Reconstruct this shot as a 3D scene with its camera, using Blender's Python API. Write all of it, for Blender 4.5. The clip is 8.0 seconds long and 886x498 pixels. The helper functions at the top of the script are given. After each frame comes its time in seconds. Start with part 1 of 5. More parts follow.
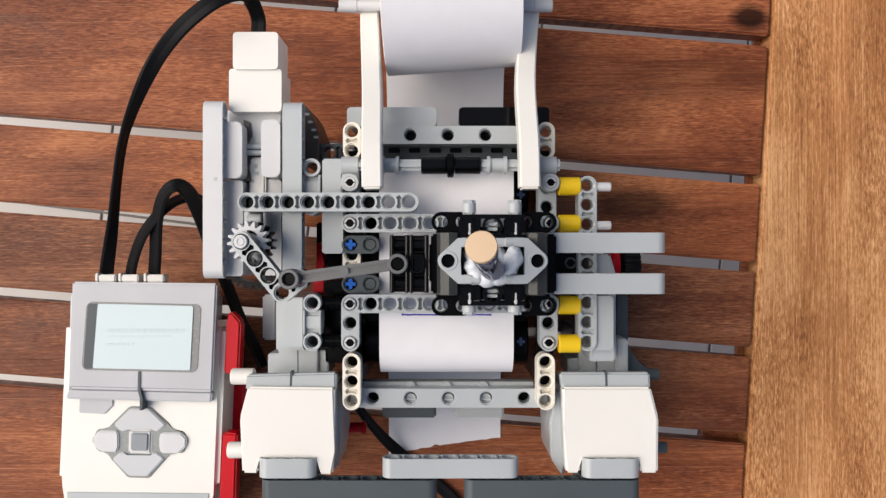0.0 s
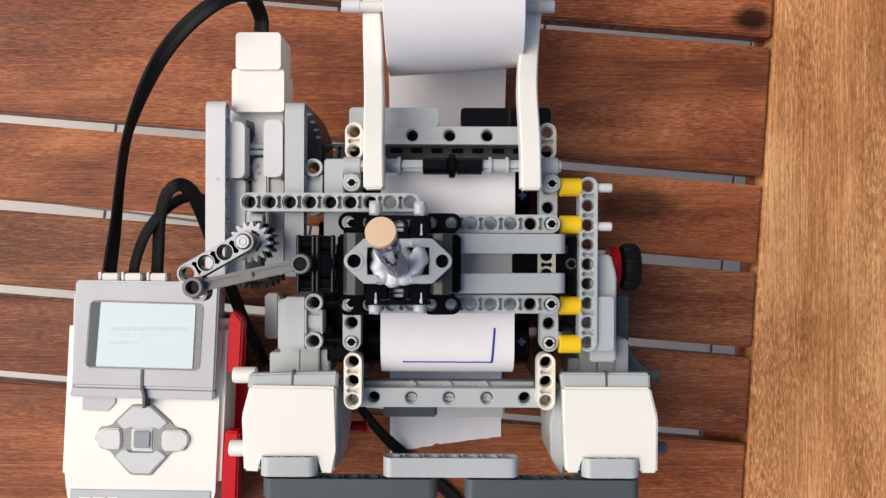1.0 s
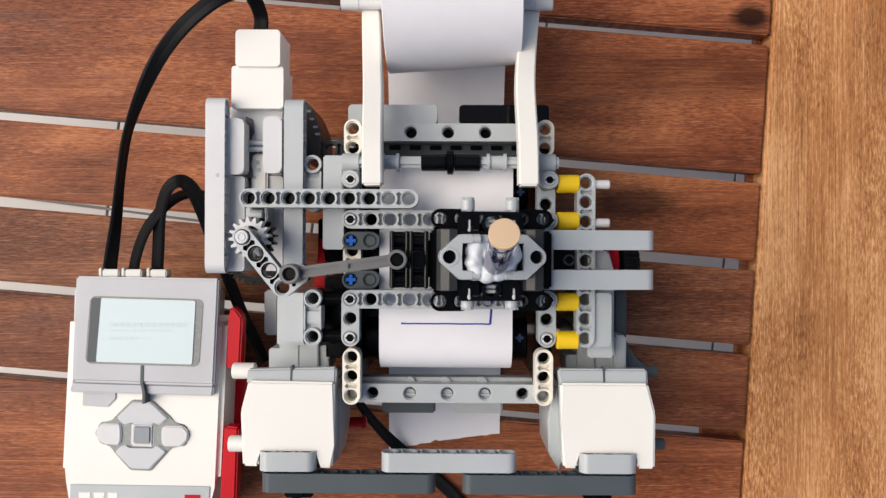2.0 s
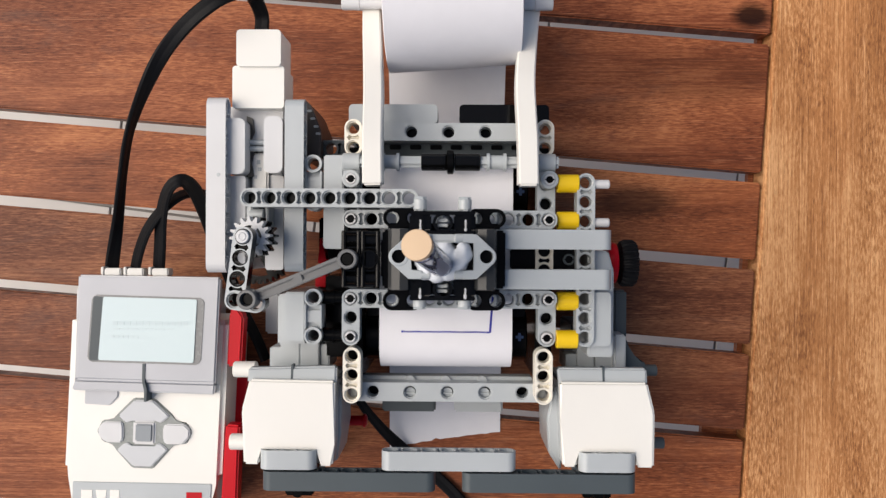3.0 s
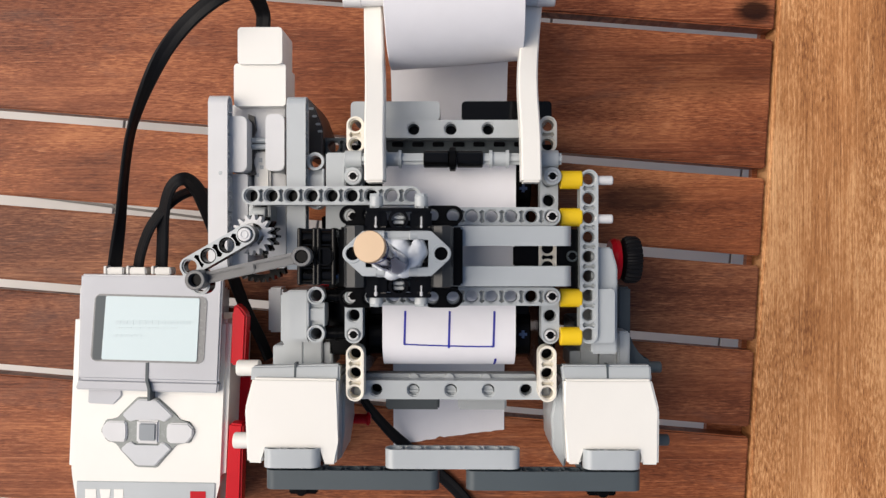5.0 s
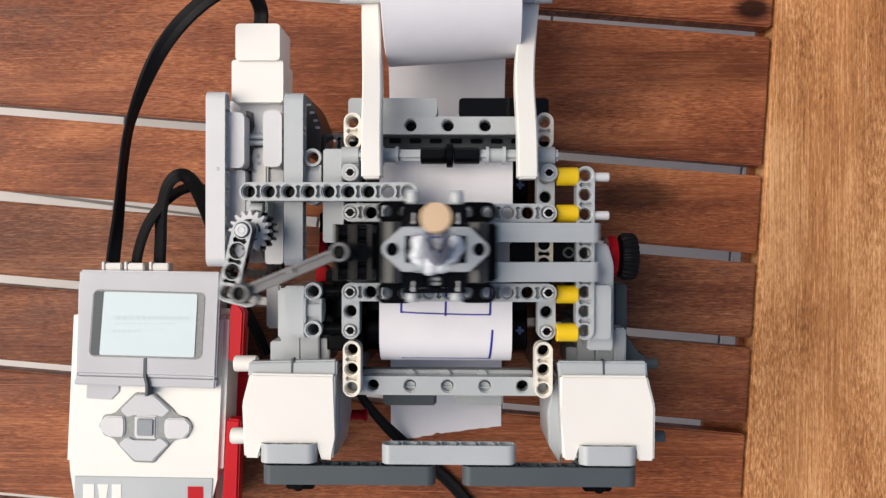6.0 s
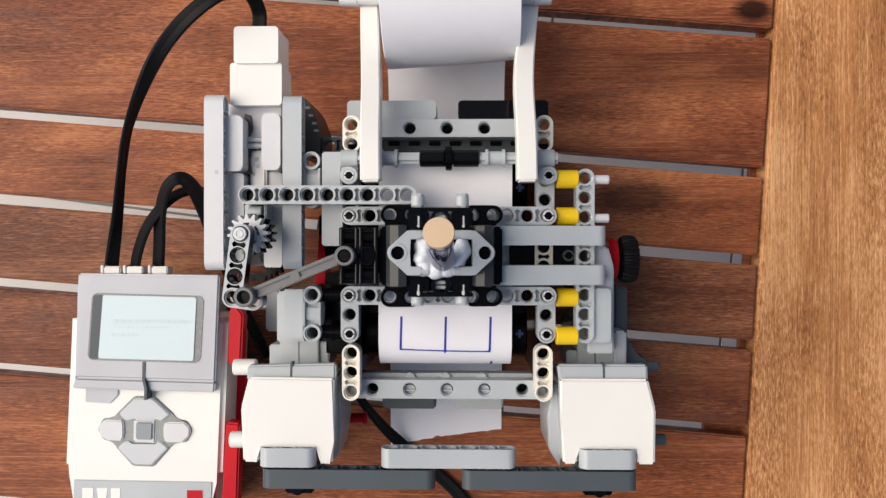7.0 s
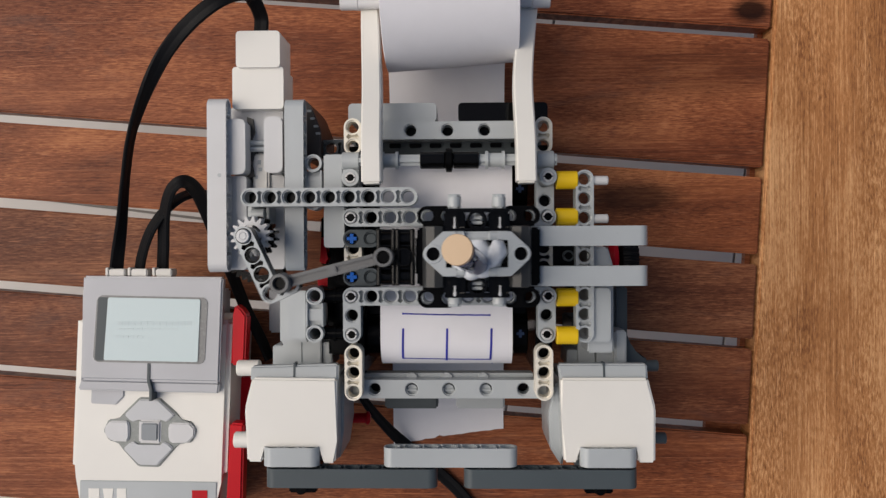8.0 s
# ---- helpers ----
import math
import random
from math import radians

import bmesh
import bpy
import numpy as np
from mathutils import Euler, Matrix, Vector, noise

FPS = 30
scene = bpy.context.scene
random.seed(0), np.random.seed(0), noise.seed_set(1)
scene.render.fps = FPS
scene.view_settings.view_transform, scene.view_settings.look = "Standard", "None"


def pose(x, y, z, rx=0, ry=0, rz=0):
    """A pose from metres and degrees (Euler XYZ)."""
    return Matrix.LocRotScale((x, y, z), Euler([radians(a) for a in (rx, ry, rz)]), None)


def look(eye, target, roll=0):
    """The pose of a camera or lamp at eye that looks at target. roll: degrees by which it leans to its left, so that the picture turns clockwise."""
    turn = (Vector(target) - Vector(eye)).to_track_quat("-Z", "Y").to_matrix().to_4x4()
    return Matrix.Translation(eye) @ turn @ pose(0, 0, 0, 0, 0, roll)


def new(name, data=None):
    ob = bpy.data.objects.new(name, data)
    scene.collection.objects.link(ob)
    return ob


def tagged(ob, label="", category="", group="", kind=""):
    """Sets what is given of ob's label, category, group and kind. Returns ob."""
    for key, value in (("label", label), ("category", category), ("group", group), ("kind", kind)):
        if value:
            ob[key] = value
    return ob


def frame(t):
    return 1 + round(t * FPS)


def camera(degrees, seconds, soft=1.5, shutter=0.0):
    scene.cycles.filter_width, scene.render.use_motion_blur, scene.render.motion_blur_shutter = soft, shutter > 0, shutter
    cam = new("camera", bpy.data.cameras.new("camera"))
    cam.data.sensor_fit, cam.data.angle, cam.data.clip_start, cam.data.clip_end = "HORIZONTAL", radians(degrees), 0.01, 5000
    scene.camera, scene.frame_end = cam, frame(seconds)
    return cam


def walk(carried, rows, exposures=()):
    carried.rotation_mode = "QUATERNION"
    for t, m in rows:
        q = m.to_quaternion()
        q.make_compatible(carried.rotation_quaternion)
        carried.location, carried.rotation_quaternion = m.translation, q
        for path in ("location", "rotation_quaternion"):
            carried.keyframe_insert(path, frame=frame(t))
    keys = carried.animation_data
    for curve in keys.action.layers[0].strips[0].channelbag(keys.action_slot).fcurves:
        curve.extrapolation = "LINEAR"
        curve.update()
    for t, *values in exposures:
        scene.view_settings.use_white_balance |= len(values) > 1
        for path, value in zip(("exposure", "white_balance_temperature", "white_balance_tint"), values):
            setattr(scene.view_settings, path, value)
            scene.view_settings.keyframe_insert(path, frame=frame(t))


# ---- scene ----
cam = camera(60, 8.0, soft=1.4, shutter=0.3)
PATH = [
    (0, pose(0.00000, -0.00000, 0.39400, 0.000, 0.000, -0.000)),
    (0.5, pose(0.00009, 0.00079, 0.39401, -0.217, 0.036, 0.061)),
    (1, pose(0.00065, 0.00123, 0.39524, -0.202, 0.216, 0.229)),
    (1.5, pose(0.00143, -0.00130, 0.39601, -0.035, 0.312, 0.270)),
    (3, pose(0.00367, 0.00014, 0.39761, -0.326, 0.632, 0.349)),
    (3.5, pose(0.00344, -0.00093, 0.39772, -0.359, 0.763, 0.297)),
    (4, pose(0.00367, -0.00107, 0.39692, -0.364, 0.877, 0.185)),
    (4.5, pose(0.00323, -0.00025, 0.39635, -0.381, 0.858, 0.007)),
    (6, pose(0.00575, -0.00189, 0.39746, -0.451, 0.973, 0.171)),
    (6.5, pose(0.00501, -0.00039, 0.39684, -0.543, 0.997, 0.148)),
    (7, pose(0.00664, -0.00049, 0.39626, -0.474, 1.086, 0.073)),
    (7.5, pose(0.00917, -0.00023, 0.39825, -0.443, 1.254, -0.084)),
    (8, pose(0.00791, -0.00056, 0.39932, -0.390, 1.365, -0.245)),
]
walk(cam, PATH, [(0, -0.08, 6800, 11), (7.8, -0.08, 6800, 11), (7.9, -0.23, 6800, 11), (8, -0.60, 6800, 11)])

# ---- daylight ----
world = bpy.data.worlds.new("daylight")
scene.world = world
world.use_nodes = True
wn = world.node_tree
sky = wn.nodes.new("ShaderNodeTexSky")
sky.sky_type, sky.sun_disc = "NISHITA", False
SUN_ELEVATION, SUN_TURN = 51, 275
sky.sun_elevation, sky.sun_rotation = radians(SUN_ELEVATION), radians(SUN_TURN)
sky.dust_density = 3.0
wn.links.new(sky.outputs[0], wn.nodes["Background"].inputs[0])
wn.nodes["Background"].inputs[1].default_value = 0.112
sun = new("sun", bpy.data.lights.new("sun", "SUN"))
sun.data.energy, sun.data.angle, sun.data.color = 3.3, radians(58), (1.0, 0.95, 0.88)
_az, _el = radians(SUN_TURN), radians(SUN_ELEVATION)
sun.matrix_basis = look((math.sin(_az) * math.cos(_el), math.cos(_az) * math.cos(_el), math.sin(_el)), (0, 0, 0))

MM = 0.001


# ---- materials ----
def material(name, base, rough=0.4, metal=0.0, coat=0.0, spread=0.06, bump=0.04, scale=400.0, spec=0.5, glow=0.0):
    m = bpy.data.materials.new(name)
    m.use_nodes = True
    n, l = m.node_tree.nodes, m.node_tree.links
    b = n["Principled BSDF"]
    b.inputs["Metallic"].default_value = metal
    b.inputs["Coat Weight"].default_value = coat
    b.inputs["Specular IOR Level"].default_value = spec
    geo = n.new("ShaderNodeNewGeometry")
    fine, broad = n.new("ShaderNodeTexNoise"), n.new("ShaderNodeTexNoise")
    fine.inputs["Scale"].default_value, fine.inputs["Detail"].default_value = scale, 5
    broad.inputs["Scale"].default_value, broad.inputs["Detail"].default_value = scale / 12, 3
    for t in (fine, broad):
        l.new(geo.outputs["Position"], t.inputs["Vector"])
    ramp = n.new("ShaderNodeValToRGB")
    e = ramp.color_ramp.elements
    e[0].position, e[1].position = 0.3, 0.7
    e[0].color = (*[c * (1 - spread) for c in base], 1)
    e[1].color = (*[min(1, c * (1 + spread)) for c in base], 1)
    l.new(broad.outputs[0], ramp.inputs[0])
    l.new(ramp.outputs[0], b.inputs["Base Color"])
    rr = n.new("ShaderNodeMapRange")
    rr.inputs["To Min"].default_value, rr.inputs["To Max"].default_value = rough - 0.07, rough + 0.1
    l.new(fine.outputs[0], rr.inputs["Value"])
    l.new(rr.outputs[0], b.inputs["Roughness"])
    if bump:
        bp = n.new("ShaderNodeBump")
        bp.inputs["Strength"].default_value, bp.inputs["Distance"].default_value = bump, 0.0004
        l.new(fine.outputs[0], bp.inputs["Height"])
        l.new(bp.outputs[0], b.inputs["Normal"])
    if glow:
        b.inputs["Emission Strength"].default_value = glow
        l.new(ramp.outputs[0], b.inputs["Emission Color"])
    return m


def wood(name, dark, mid, light, along, turn, rough=0.42, spots=(), lines=(16, 1000), flecks=(120, 1150), reach=0.1, ribbon=0.0, wear=0.45, grainy=0.45):
    """Oiled hardwood with its grain along the plan direction (0: x, 1: y): long fibre lines, short flecks, pores, scuffs and knots."""
    m = bpy.data.materials.new(name)
    m.use_nodes = True
    n, l = m.node_tree.nodes, m.node_tree.links
    b = n["Principled BSDF"]
    geo, info = n.new("ShaderNodeNewGeometry"), n.new("ShaderNodeObjectInfo")
    off, shift, mul = n.new("ShaderNodeVectorMath"), n.new("ShaderNodeCombineXYZ"), n.new("ShaderNodeMath")
    off.operation = "ADD"
    mul.operation, mul.inputs[1].default_value = "MULTIPLY", 7.0
    l.new(info.outputs["Random"], mul.inputs[0])
    for i in range(3):
        l.new(mul.outputs[0], shift.inputs[i])
    l.new(geo.outputs["Position"], off.inputs[0])
    l.new(shift.outputs[0], off.inputs[1])

    def grain(sx, sy, detail, rough_, bend=0.15):
        mp = n.new("ShaderNodeMapping")
        mp.inputs["Rotation"].default_value = (0, 0, radians(turn))
        mp.inputs["Scale"].default_value = (sx, sy, 60) if along == 0 else (sy, sx, 60)
        l.new(off.outputs[0], mp.inputs[0])
        t = n.new("ShaderNodeTexNoise")
        t.inputs["Scale"].default_value, t.inputs["Detail"].default_value, t.inputs["Roughness"].default_value = 1.0, detail, rough_
        t.inputs["Distortion"].default_value = bend
        l.new(mp.outputs[0], t.inputs["Vector"])
        return t.outputs[0]

    def blend(a, c, amount):
        x = n.new("ShaderNodeMix")
        if isinstance(amount, float):
            x.inputs["Factor"].default_value = amount
        else:
            l.new(amount, x.inputs["Factor"])
        l.new(a, x.inputs["A"])
        l.new(c, x.inputs["B"])
        return x.outputs[0]

    def ranged(v, lo, hi, to_lo, to_hi):
        r = n.new("ShaderNodeMapRange")
        for key, q in (("From Min", lo), ("From Max", hi), ("To Min", to_lo), ("To Max", to_hi)):
            r.inputs[key].default_value = q
        l.new(v, r.inputs["Value"])
        return r.outputs[0]

    def tint(colour, by, amount=1.0):
        x = n.new("ShaderNodeMix")
        x.data_type, x.blend_type = "RGBA", "MULTIPLY"
        x.inputs["Factor"].default_value = amount
        l.new(colour, x.inputs["A"])
        l.new(by, x.inputs["B"])
        return x.outputs["Result"]

    def laid(colour, over, amount):
        x = n.new("ShaderNodeMix")
        x.data_type = "RGBA"
        l.new(amount, x.inputs["Factor"])
        l.new(colour, x.inputs["A"])
        x.inputs["B"].default_value = (*over, 1)
        return x.outputs["Result"]

    bands, blotch = grain(5, 70, 4, 0.6), grain(11, 26, 4, 0.6, 0.5)
    line, fleck = grain(*lines, 4, 0.62), grain(*flecks, 3, 0.6, 0.5)
    # straight-lined and flecked zones alternate across the board
    zone = ranged(grain(6, 38, 2, 0.5), 0.42, 0.58, 0.4, 0.9)
    fibre = blend(line, fleck, zone)
    tone = blend(blend(bands, blotch, 0.6), fibre, grainy)
    ramp = n.new("ShaderNodeValToRGB")
    e = ramp.color_ramp.elements
    e[0].position, e[0].color = 0.5 - reach, (*dark, 1)
    e[1].position, e[1].color = 0.5 + reach, (*light, 1)
    ramp.color_ramp.elements.new(0.5).color = (*mid, 1)
    l.new(tone, ramp.inputs[0])
    colour = tint(ramp.outputs[0], ranged(grain(230, 1900, 2, 0.5), 0.30, 0.42, 0.35, 1.0), 0.4)
    colour = tint(colour, info.outputs["Color"])
    if ribbon:
        colour = tint(colour, ranged(grain(2.5, 22, 2, 0.5), 0.36, 0.6, 1.0 - ribbon, 1.06))
    pale = [min(1, c * 1.12 + 0.02) for c in light]
    colour = laid(colour, pale, ranged(grain(75, 1250, 3, 0.55), 0.60, 0.70, 0.0, 0.5))
    colour = laid(colour, pale, ranged(grain(14, 1500, 2, 0.5), 0.66, 0.74, 0.0, 0.55))
    # worn, greyed patches where the oil has gone
    dull = [0.5 * (c + sum(mid) / 3) * 0.8 for c in mid]
    colour = laid(colour, dull, ranged(grain(14, 40, 5, 0.65, 0.8), 0.55, 0.72, 0.0, wear))
    # knots and stains in the boards, plus painted shade on a slat
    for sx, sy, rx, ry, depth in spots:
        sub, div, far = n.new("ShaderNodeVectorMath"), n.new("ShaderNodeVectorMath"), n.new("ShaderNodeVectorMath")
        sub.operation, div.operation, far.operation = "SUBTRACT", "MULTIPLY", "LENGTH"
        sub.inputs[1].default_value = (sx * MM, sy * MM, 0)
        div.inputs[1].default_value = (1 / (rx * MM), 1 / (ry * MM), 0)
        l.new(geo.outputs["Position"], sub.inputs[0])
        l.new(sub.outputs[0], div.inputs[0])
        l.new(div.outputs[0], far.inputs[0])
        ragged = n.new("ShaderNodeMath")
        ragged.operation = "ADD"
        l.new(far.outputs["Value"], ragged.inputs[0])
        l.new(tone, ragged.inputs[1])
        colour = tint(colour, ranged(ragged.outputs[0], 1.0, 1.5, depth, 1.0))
    l.new(colour, b.inputs["Base Color"])
    l.new(ranged(fibre, 0.3, 0.7, rough + 0.1, rough - 0.08), b.inputs["Roughness"])
    b.inputs["Specular IOR Level"].default_value = 0.15
    bp = n.new("ShaderNodeBump")
    bp.inputs["Strength"].default_value, bp.inputs["Distance"].default_value = 0.35, 0.0006
    l.new(fibre, bp.inputs["Height"])
    l.new(bp.outputs[0], b.inputs["Normal"])
    return m


TRUSS = material("dark_brown_grey_plastic", (0.04, 0.034, 0.032), 0.4)
BEZEL = material("silver_grey_plastic", (0.43, 0.44, 0.47), 0.36)
BUTTON = material("button_grey_plastic", (0.49, 0.505, 0.525), 0.4)
CENTRE = material("slate_grey_plastic", (0.20, 0.225, 0.25), 0.35)
GREY = material("light_grey_plastic", (0.395, 0.425, 0.44), 0.3)
PALE = material("pale_grey_plastic", (0.56, 0.565, 0.575), 0.36)
DARK = material("dark_grey_plastic", (0.062, 0.077, 0.086), 0.42, spec=0.3)
BLACK = material("black_plastic", (0.003, 0.003, 0.0032), 0.17, spread=0.15, spec=0.08)
GLOSS = material("glossy_black_plastic", (0.003, 0.003, 0.0032), 0.09, spread=0.1, spec=0.22, bump=0.02)
RUBBER = material("black_rubber", (0.006, 0.006, 0.007), 0.5, bump=0.15, scale=900, spec=0.14)
WHITE = material("white_plastic", (0.76, 0.745, 0.70), 0.35, spread=0.02)
CREAM = material("cream_plastic", (0.74, 0.70, 0.61), 0.4, spread=0.04)
TAN = material("tan_plastic", (0.60, 0.43, 0.275), 0.5, spread=0.03)
RED = material("red_plastic", (0.48, 0.004, 0.012), 0.3, spec=0.15)
YELLOW = material("yellow_plastic", (0.80, 0.52, 0.01), 0.33)
# the axle blue with shade mixed into its colour, for the bed sides
SHADED_BLUE = material("shaded_blue_plastic", (0.010, 0.05, 0.16), 0.4)
BLUE = material("blue_plastic", (0.003, 0.105, 0.46), 0.33, spec=0.2)
INK = material("blue_ink", (0.012, 0.018, 0.28), 0.6, spread=0.3, bump=0.0, scale=2500)
PAPER = material("white_paper", (0.72, 0.715, 0.745), 0.75, spread=0.015, bump=0.05, scale=1500)
PUTTY = material("white_putty", (0.63, 0.66, 0.70), 0.6, spread=0.05, bump=0.2, scale=420, spec=0.3)
METAL = material("dull_connector_plastic", (0.62, 0.61, 0.58), 0.3, spread=0.1)
SCREEN = material("lit_lcd", (0.44, 0.54, 0.565), 0.2, spread=0.03, bump=0.0, glow=0.13, scale=150)
SCREEN_RIM = material("lcd_rim", (0.16, 0.165, 0.17), 0.25, bump=0.0)
PAD = material("button_gap_plastic", (0.19, 0.21, 0.205), 0.25)
LCD_TEXT = material("faint_lcd_dots", (0.415, 0.51, 0.535), 0.3, bump=0.0, glow=0.12)
# last spot is shade painted on the right-hand end of a slat
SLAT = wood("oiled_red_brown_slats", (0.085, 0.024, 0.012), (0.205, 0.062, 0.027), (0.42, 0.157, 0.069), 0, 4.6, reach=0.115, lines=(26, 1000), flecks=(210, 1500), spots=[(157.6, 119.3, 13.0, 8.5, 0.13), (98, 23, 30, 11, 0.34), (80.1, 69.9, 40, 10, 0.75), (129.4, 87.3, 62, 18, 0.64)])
BOARD = wood("pale_oiled_board", (0.20, 0.076, 0.028), (0.43, 0.188, 0.072), (0.70, 0.385, 0.182), 1, 3.3, reach=0.115, grainy=0.58, lines=(18, 1250), flecks=(260, 1250), ribbon=0.14, wear=0.0)
PAVING = material("pale_stone_tiles", (0.55, 0.527, 0.504), 0.7, spread=0.08, bump=0.3, scale=60)
JOINT = material("grey_mortar", (0.22, 0.21, 0.20), 0.9, spread=0.15, bump=0.3, scale=80)


# ---- modelling helpers; lengths in millimetres ----
def at(x, y, z, rx=0, ry=0, rz=0):
    return pose(x * MM, y * MM, z * MM, rx, ry, rz)


def data_of(name, bm, mats):
    bmesh.ops.recalc_face_normals(bm, faces=bm.faces)
    bmesh.ops.scale(bm, vec=(MM, MM, MM), verts=bm.verts)
    d = bpy.data.meshes.new(name)
    bm.to_mesh(d)
    bm.free()
    for m in mats if isinstance(mats, (list, tuple)) else [mats]:
        d.materials.append(m)
    d.polygons.foreach_set("use_smooth", [True] * len(d.polygons))
    d.set_sharp_from_angle(angle=radians(38))
    return d


def part(name, bm, mats, parent, label="", m=None):
    """Links a bmesh (or ready mesh data) as one mesh object under a thing or a part."""
    d = bm if isinstance(bm, bpy.types.Mesh) else data_of(name, bm, mats)
    ob = new(name, d)
    ob.parent = parent
    if m is not None:
        ob.matrix_basis = m
    return tagged(ob, label)


def thing(name, label, category, group="", m=None):
    ob = new(name)
    ob.empty_display_size = 0.01
    if m is not None:
        ob.matrix_basis = m
    return tagged(ob, label, category, group)


def prism(bm, pts, z0, z1, r=0.5, seg=2, mat=0):
    """A bevelled block over an outline in the plan."""
    low = [bm.verts.new((x, y, z0)) for x, y in pts]
    top = [bm.verts.new((x, y, z1)) for x, y in pts]
    faces = [bm.faces.new(top), bm.faces.new(low[::-1])]
    k = len(pts)
    faces += [bm.faces.new((low[i], low[(i + 1) % k], top[(i + 1) % k], top[i])) for i in range(k)]
    for f in faces:
        f.material_index = mat
    if r:
        edges = {e for f in faces for e in f.edges}
        bmesh.ops.bevel(bm, geom=list(edges), offset=r, segments=seg, affect="EDGES", clamp_overlap=True, material=-1)
    return bm


def box(bm, x0, x1, y0, y1, z0, z1, r=0.5, seg=2, mat=0):
    return prism(bm, [(x0, y0), (x1, y0), (x1, y1), (x0, y1)], z0, z1, r, seg, mat)


def rounded(x0, x1, y0, y1, r, k=6):
    out = []
    for cx, cy, a in ((x1 - r, y1 - r, 0), (x0 + r, y1 - r, 90), (x0 + r, y0 + r, 180), (x1 - r, y0 + r, 270)):
        out += [(cx + r * math.cos(radians(a + 90 * i / k)), cy + r * math.sin(radians(a + 90 * i / k))) for i in range(k + 1)]
    return out


def frustum(bm, low, top, z0, z1, r=0.6, seg=3):
    """A block whose lower and upper outlines differ."""
    a = [bm.verts.new((x, y, z0)) for x, y in low]
    b = [bm.verts.new((x, y, z1)) for x, y in top]
    k = len(a)
    faces = [bm.faces.new(b), bm.faces.new(a[::-1])] + [bm.faces.new((a[i], a[(i + 1) % k], b[(i + 1) % k], b[i])) for i in range(k)]
    bmesh.ops.bevel(bm, geom=list({e for f in faces for e in f.edges}), offset=r, segments=seg, affect="EDGES", clamp_overlap=True)
    return bm


def soft_corners(pts, r, k=5):
    """An outline with its corners rounded."""
    out = []
    for i, p in enumerate(pts):
        p, a, b = Vector(p), Vector(pts[i - 1]), Vector(pts[(i + 1) % len(pts)])
        u, v = p + (a - p).normalized() * r, p + (b - p).normalized() * r
        out += [tuple(u * (1 - t) ** 2 + p * 2 * t * (1 - t) + v * t * t) for t in (j / k for j in range(k + 1))]
    return out


def lathe(bm, a, b, prof, seg=24, mat=0, closed=True):
    """Turns (height, radius) pairs round the line from a towards b."""
    a, b = Vector(a), Vector(b)
    w = (b - a).normalized()
    u = w.orthogonal().normalized()
    v = w.cross(u)
    rings = []
    for h, r in prof:
        rings.append([bm.verts.new(a + w * h + (u * math.cos(math.tau * i / seg) + v * math.sin(math.tau * i / seg)) * r) for i in range(seg)])
    fs = []
    for p, q in zip(rings, rings[1:]):
        fs += [bm.faces.new((p[i], p[(i + 1) % seg], q[(i + 1) % seg], q[i])) for i in range(seg)]
    if closed:
        fs += [bm.faces.new(rings[0][::-1]), bm.faces.new(rings[-1])]
    for f in fs:
        f.material_index = mat
    return bm


def rod(bm, a, b, r, seg=20, mat=0, c=0.4):
    n = (Vector(b) - Vector(a)).length
    return lathe(bm, a, b, [(0, r - c), (c, r), (n - c, r), (n, r - c)], seg, mat)


def sleeve(bm, a, b, r, inner, seg=24, mat=0):
    """A short tube with a stopped bore at both ends."""
    n = (Vector(b) - Vector(a)).length
    d = n * 0.45
    return lathe(bm, a, b, [(d, 0.01), (d, inner), (0, inner), (0, r - 0.3), (0.3, r), (n - 0.3, r), (n, r - 0.3), (n, inner), (n - d, inner), (n - d, 0.01)], seg, mat, closed=False)


def cross_axle(bm, a, b, r=2.35, w=0.9, mat=0):
    """A rod of plus-shaped section."""
    a, b = Vector(a), Vector(b)
    d = (b - a).normalized()
    u = d.orthogonal().normalized()
    u = Vector((0, 0, 1)) if abs(d.z) < 0.5 else Vector((1, 0, 0))
    v = d.cross(u)
    sec = [(r, w), (w, w), (w, r), (-w, r), (-w, w), (-r, w), (-r, -w), (-w, -w), (-w, -r), (w, -r), (w, -w), (r, -w)]
    lo = [bm.verts.new(a + u * p + v * q) for p, q in sec]
    hi = [bm.verts.new(b + u * p + v * q) for p, q in sec]
    fs = [bm.faces.new((lo[i], lo[(i + 1) % 12], hi[(i + 1) % 12], hi[i])) for i in range(12)]
    fs += [bm.faces.new(lo[::-1]), bm.faces.new(hi)]
    for f in fs:
        f.material_index = mat
    return bm


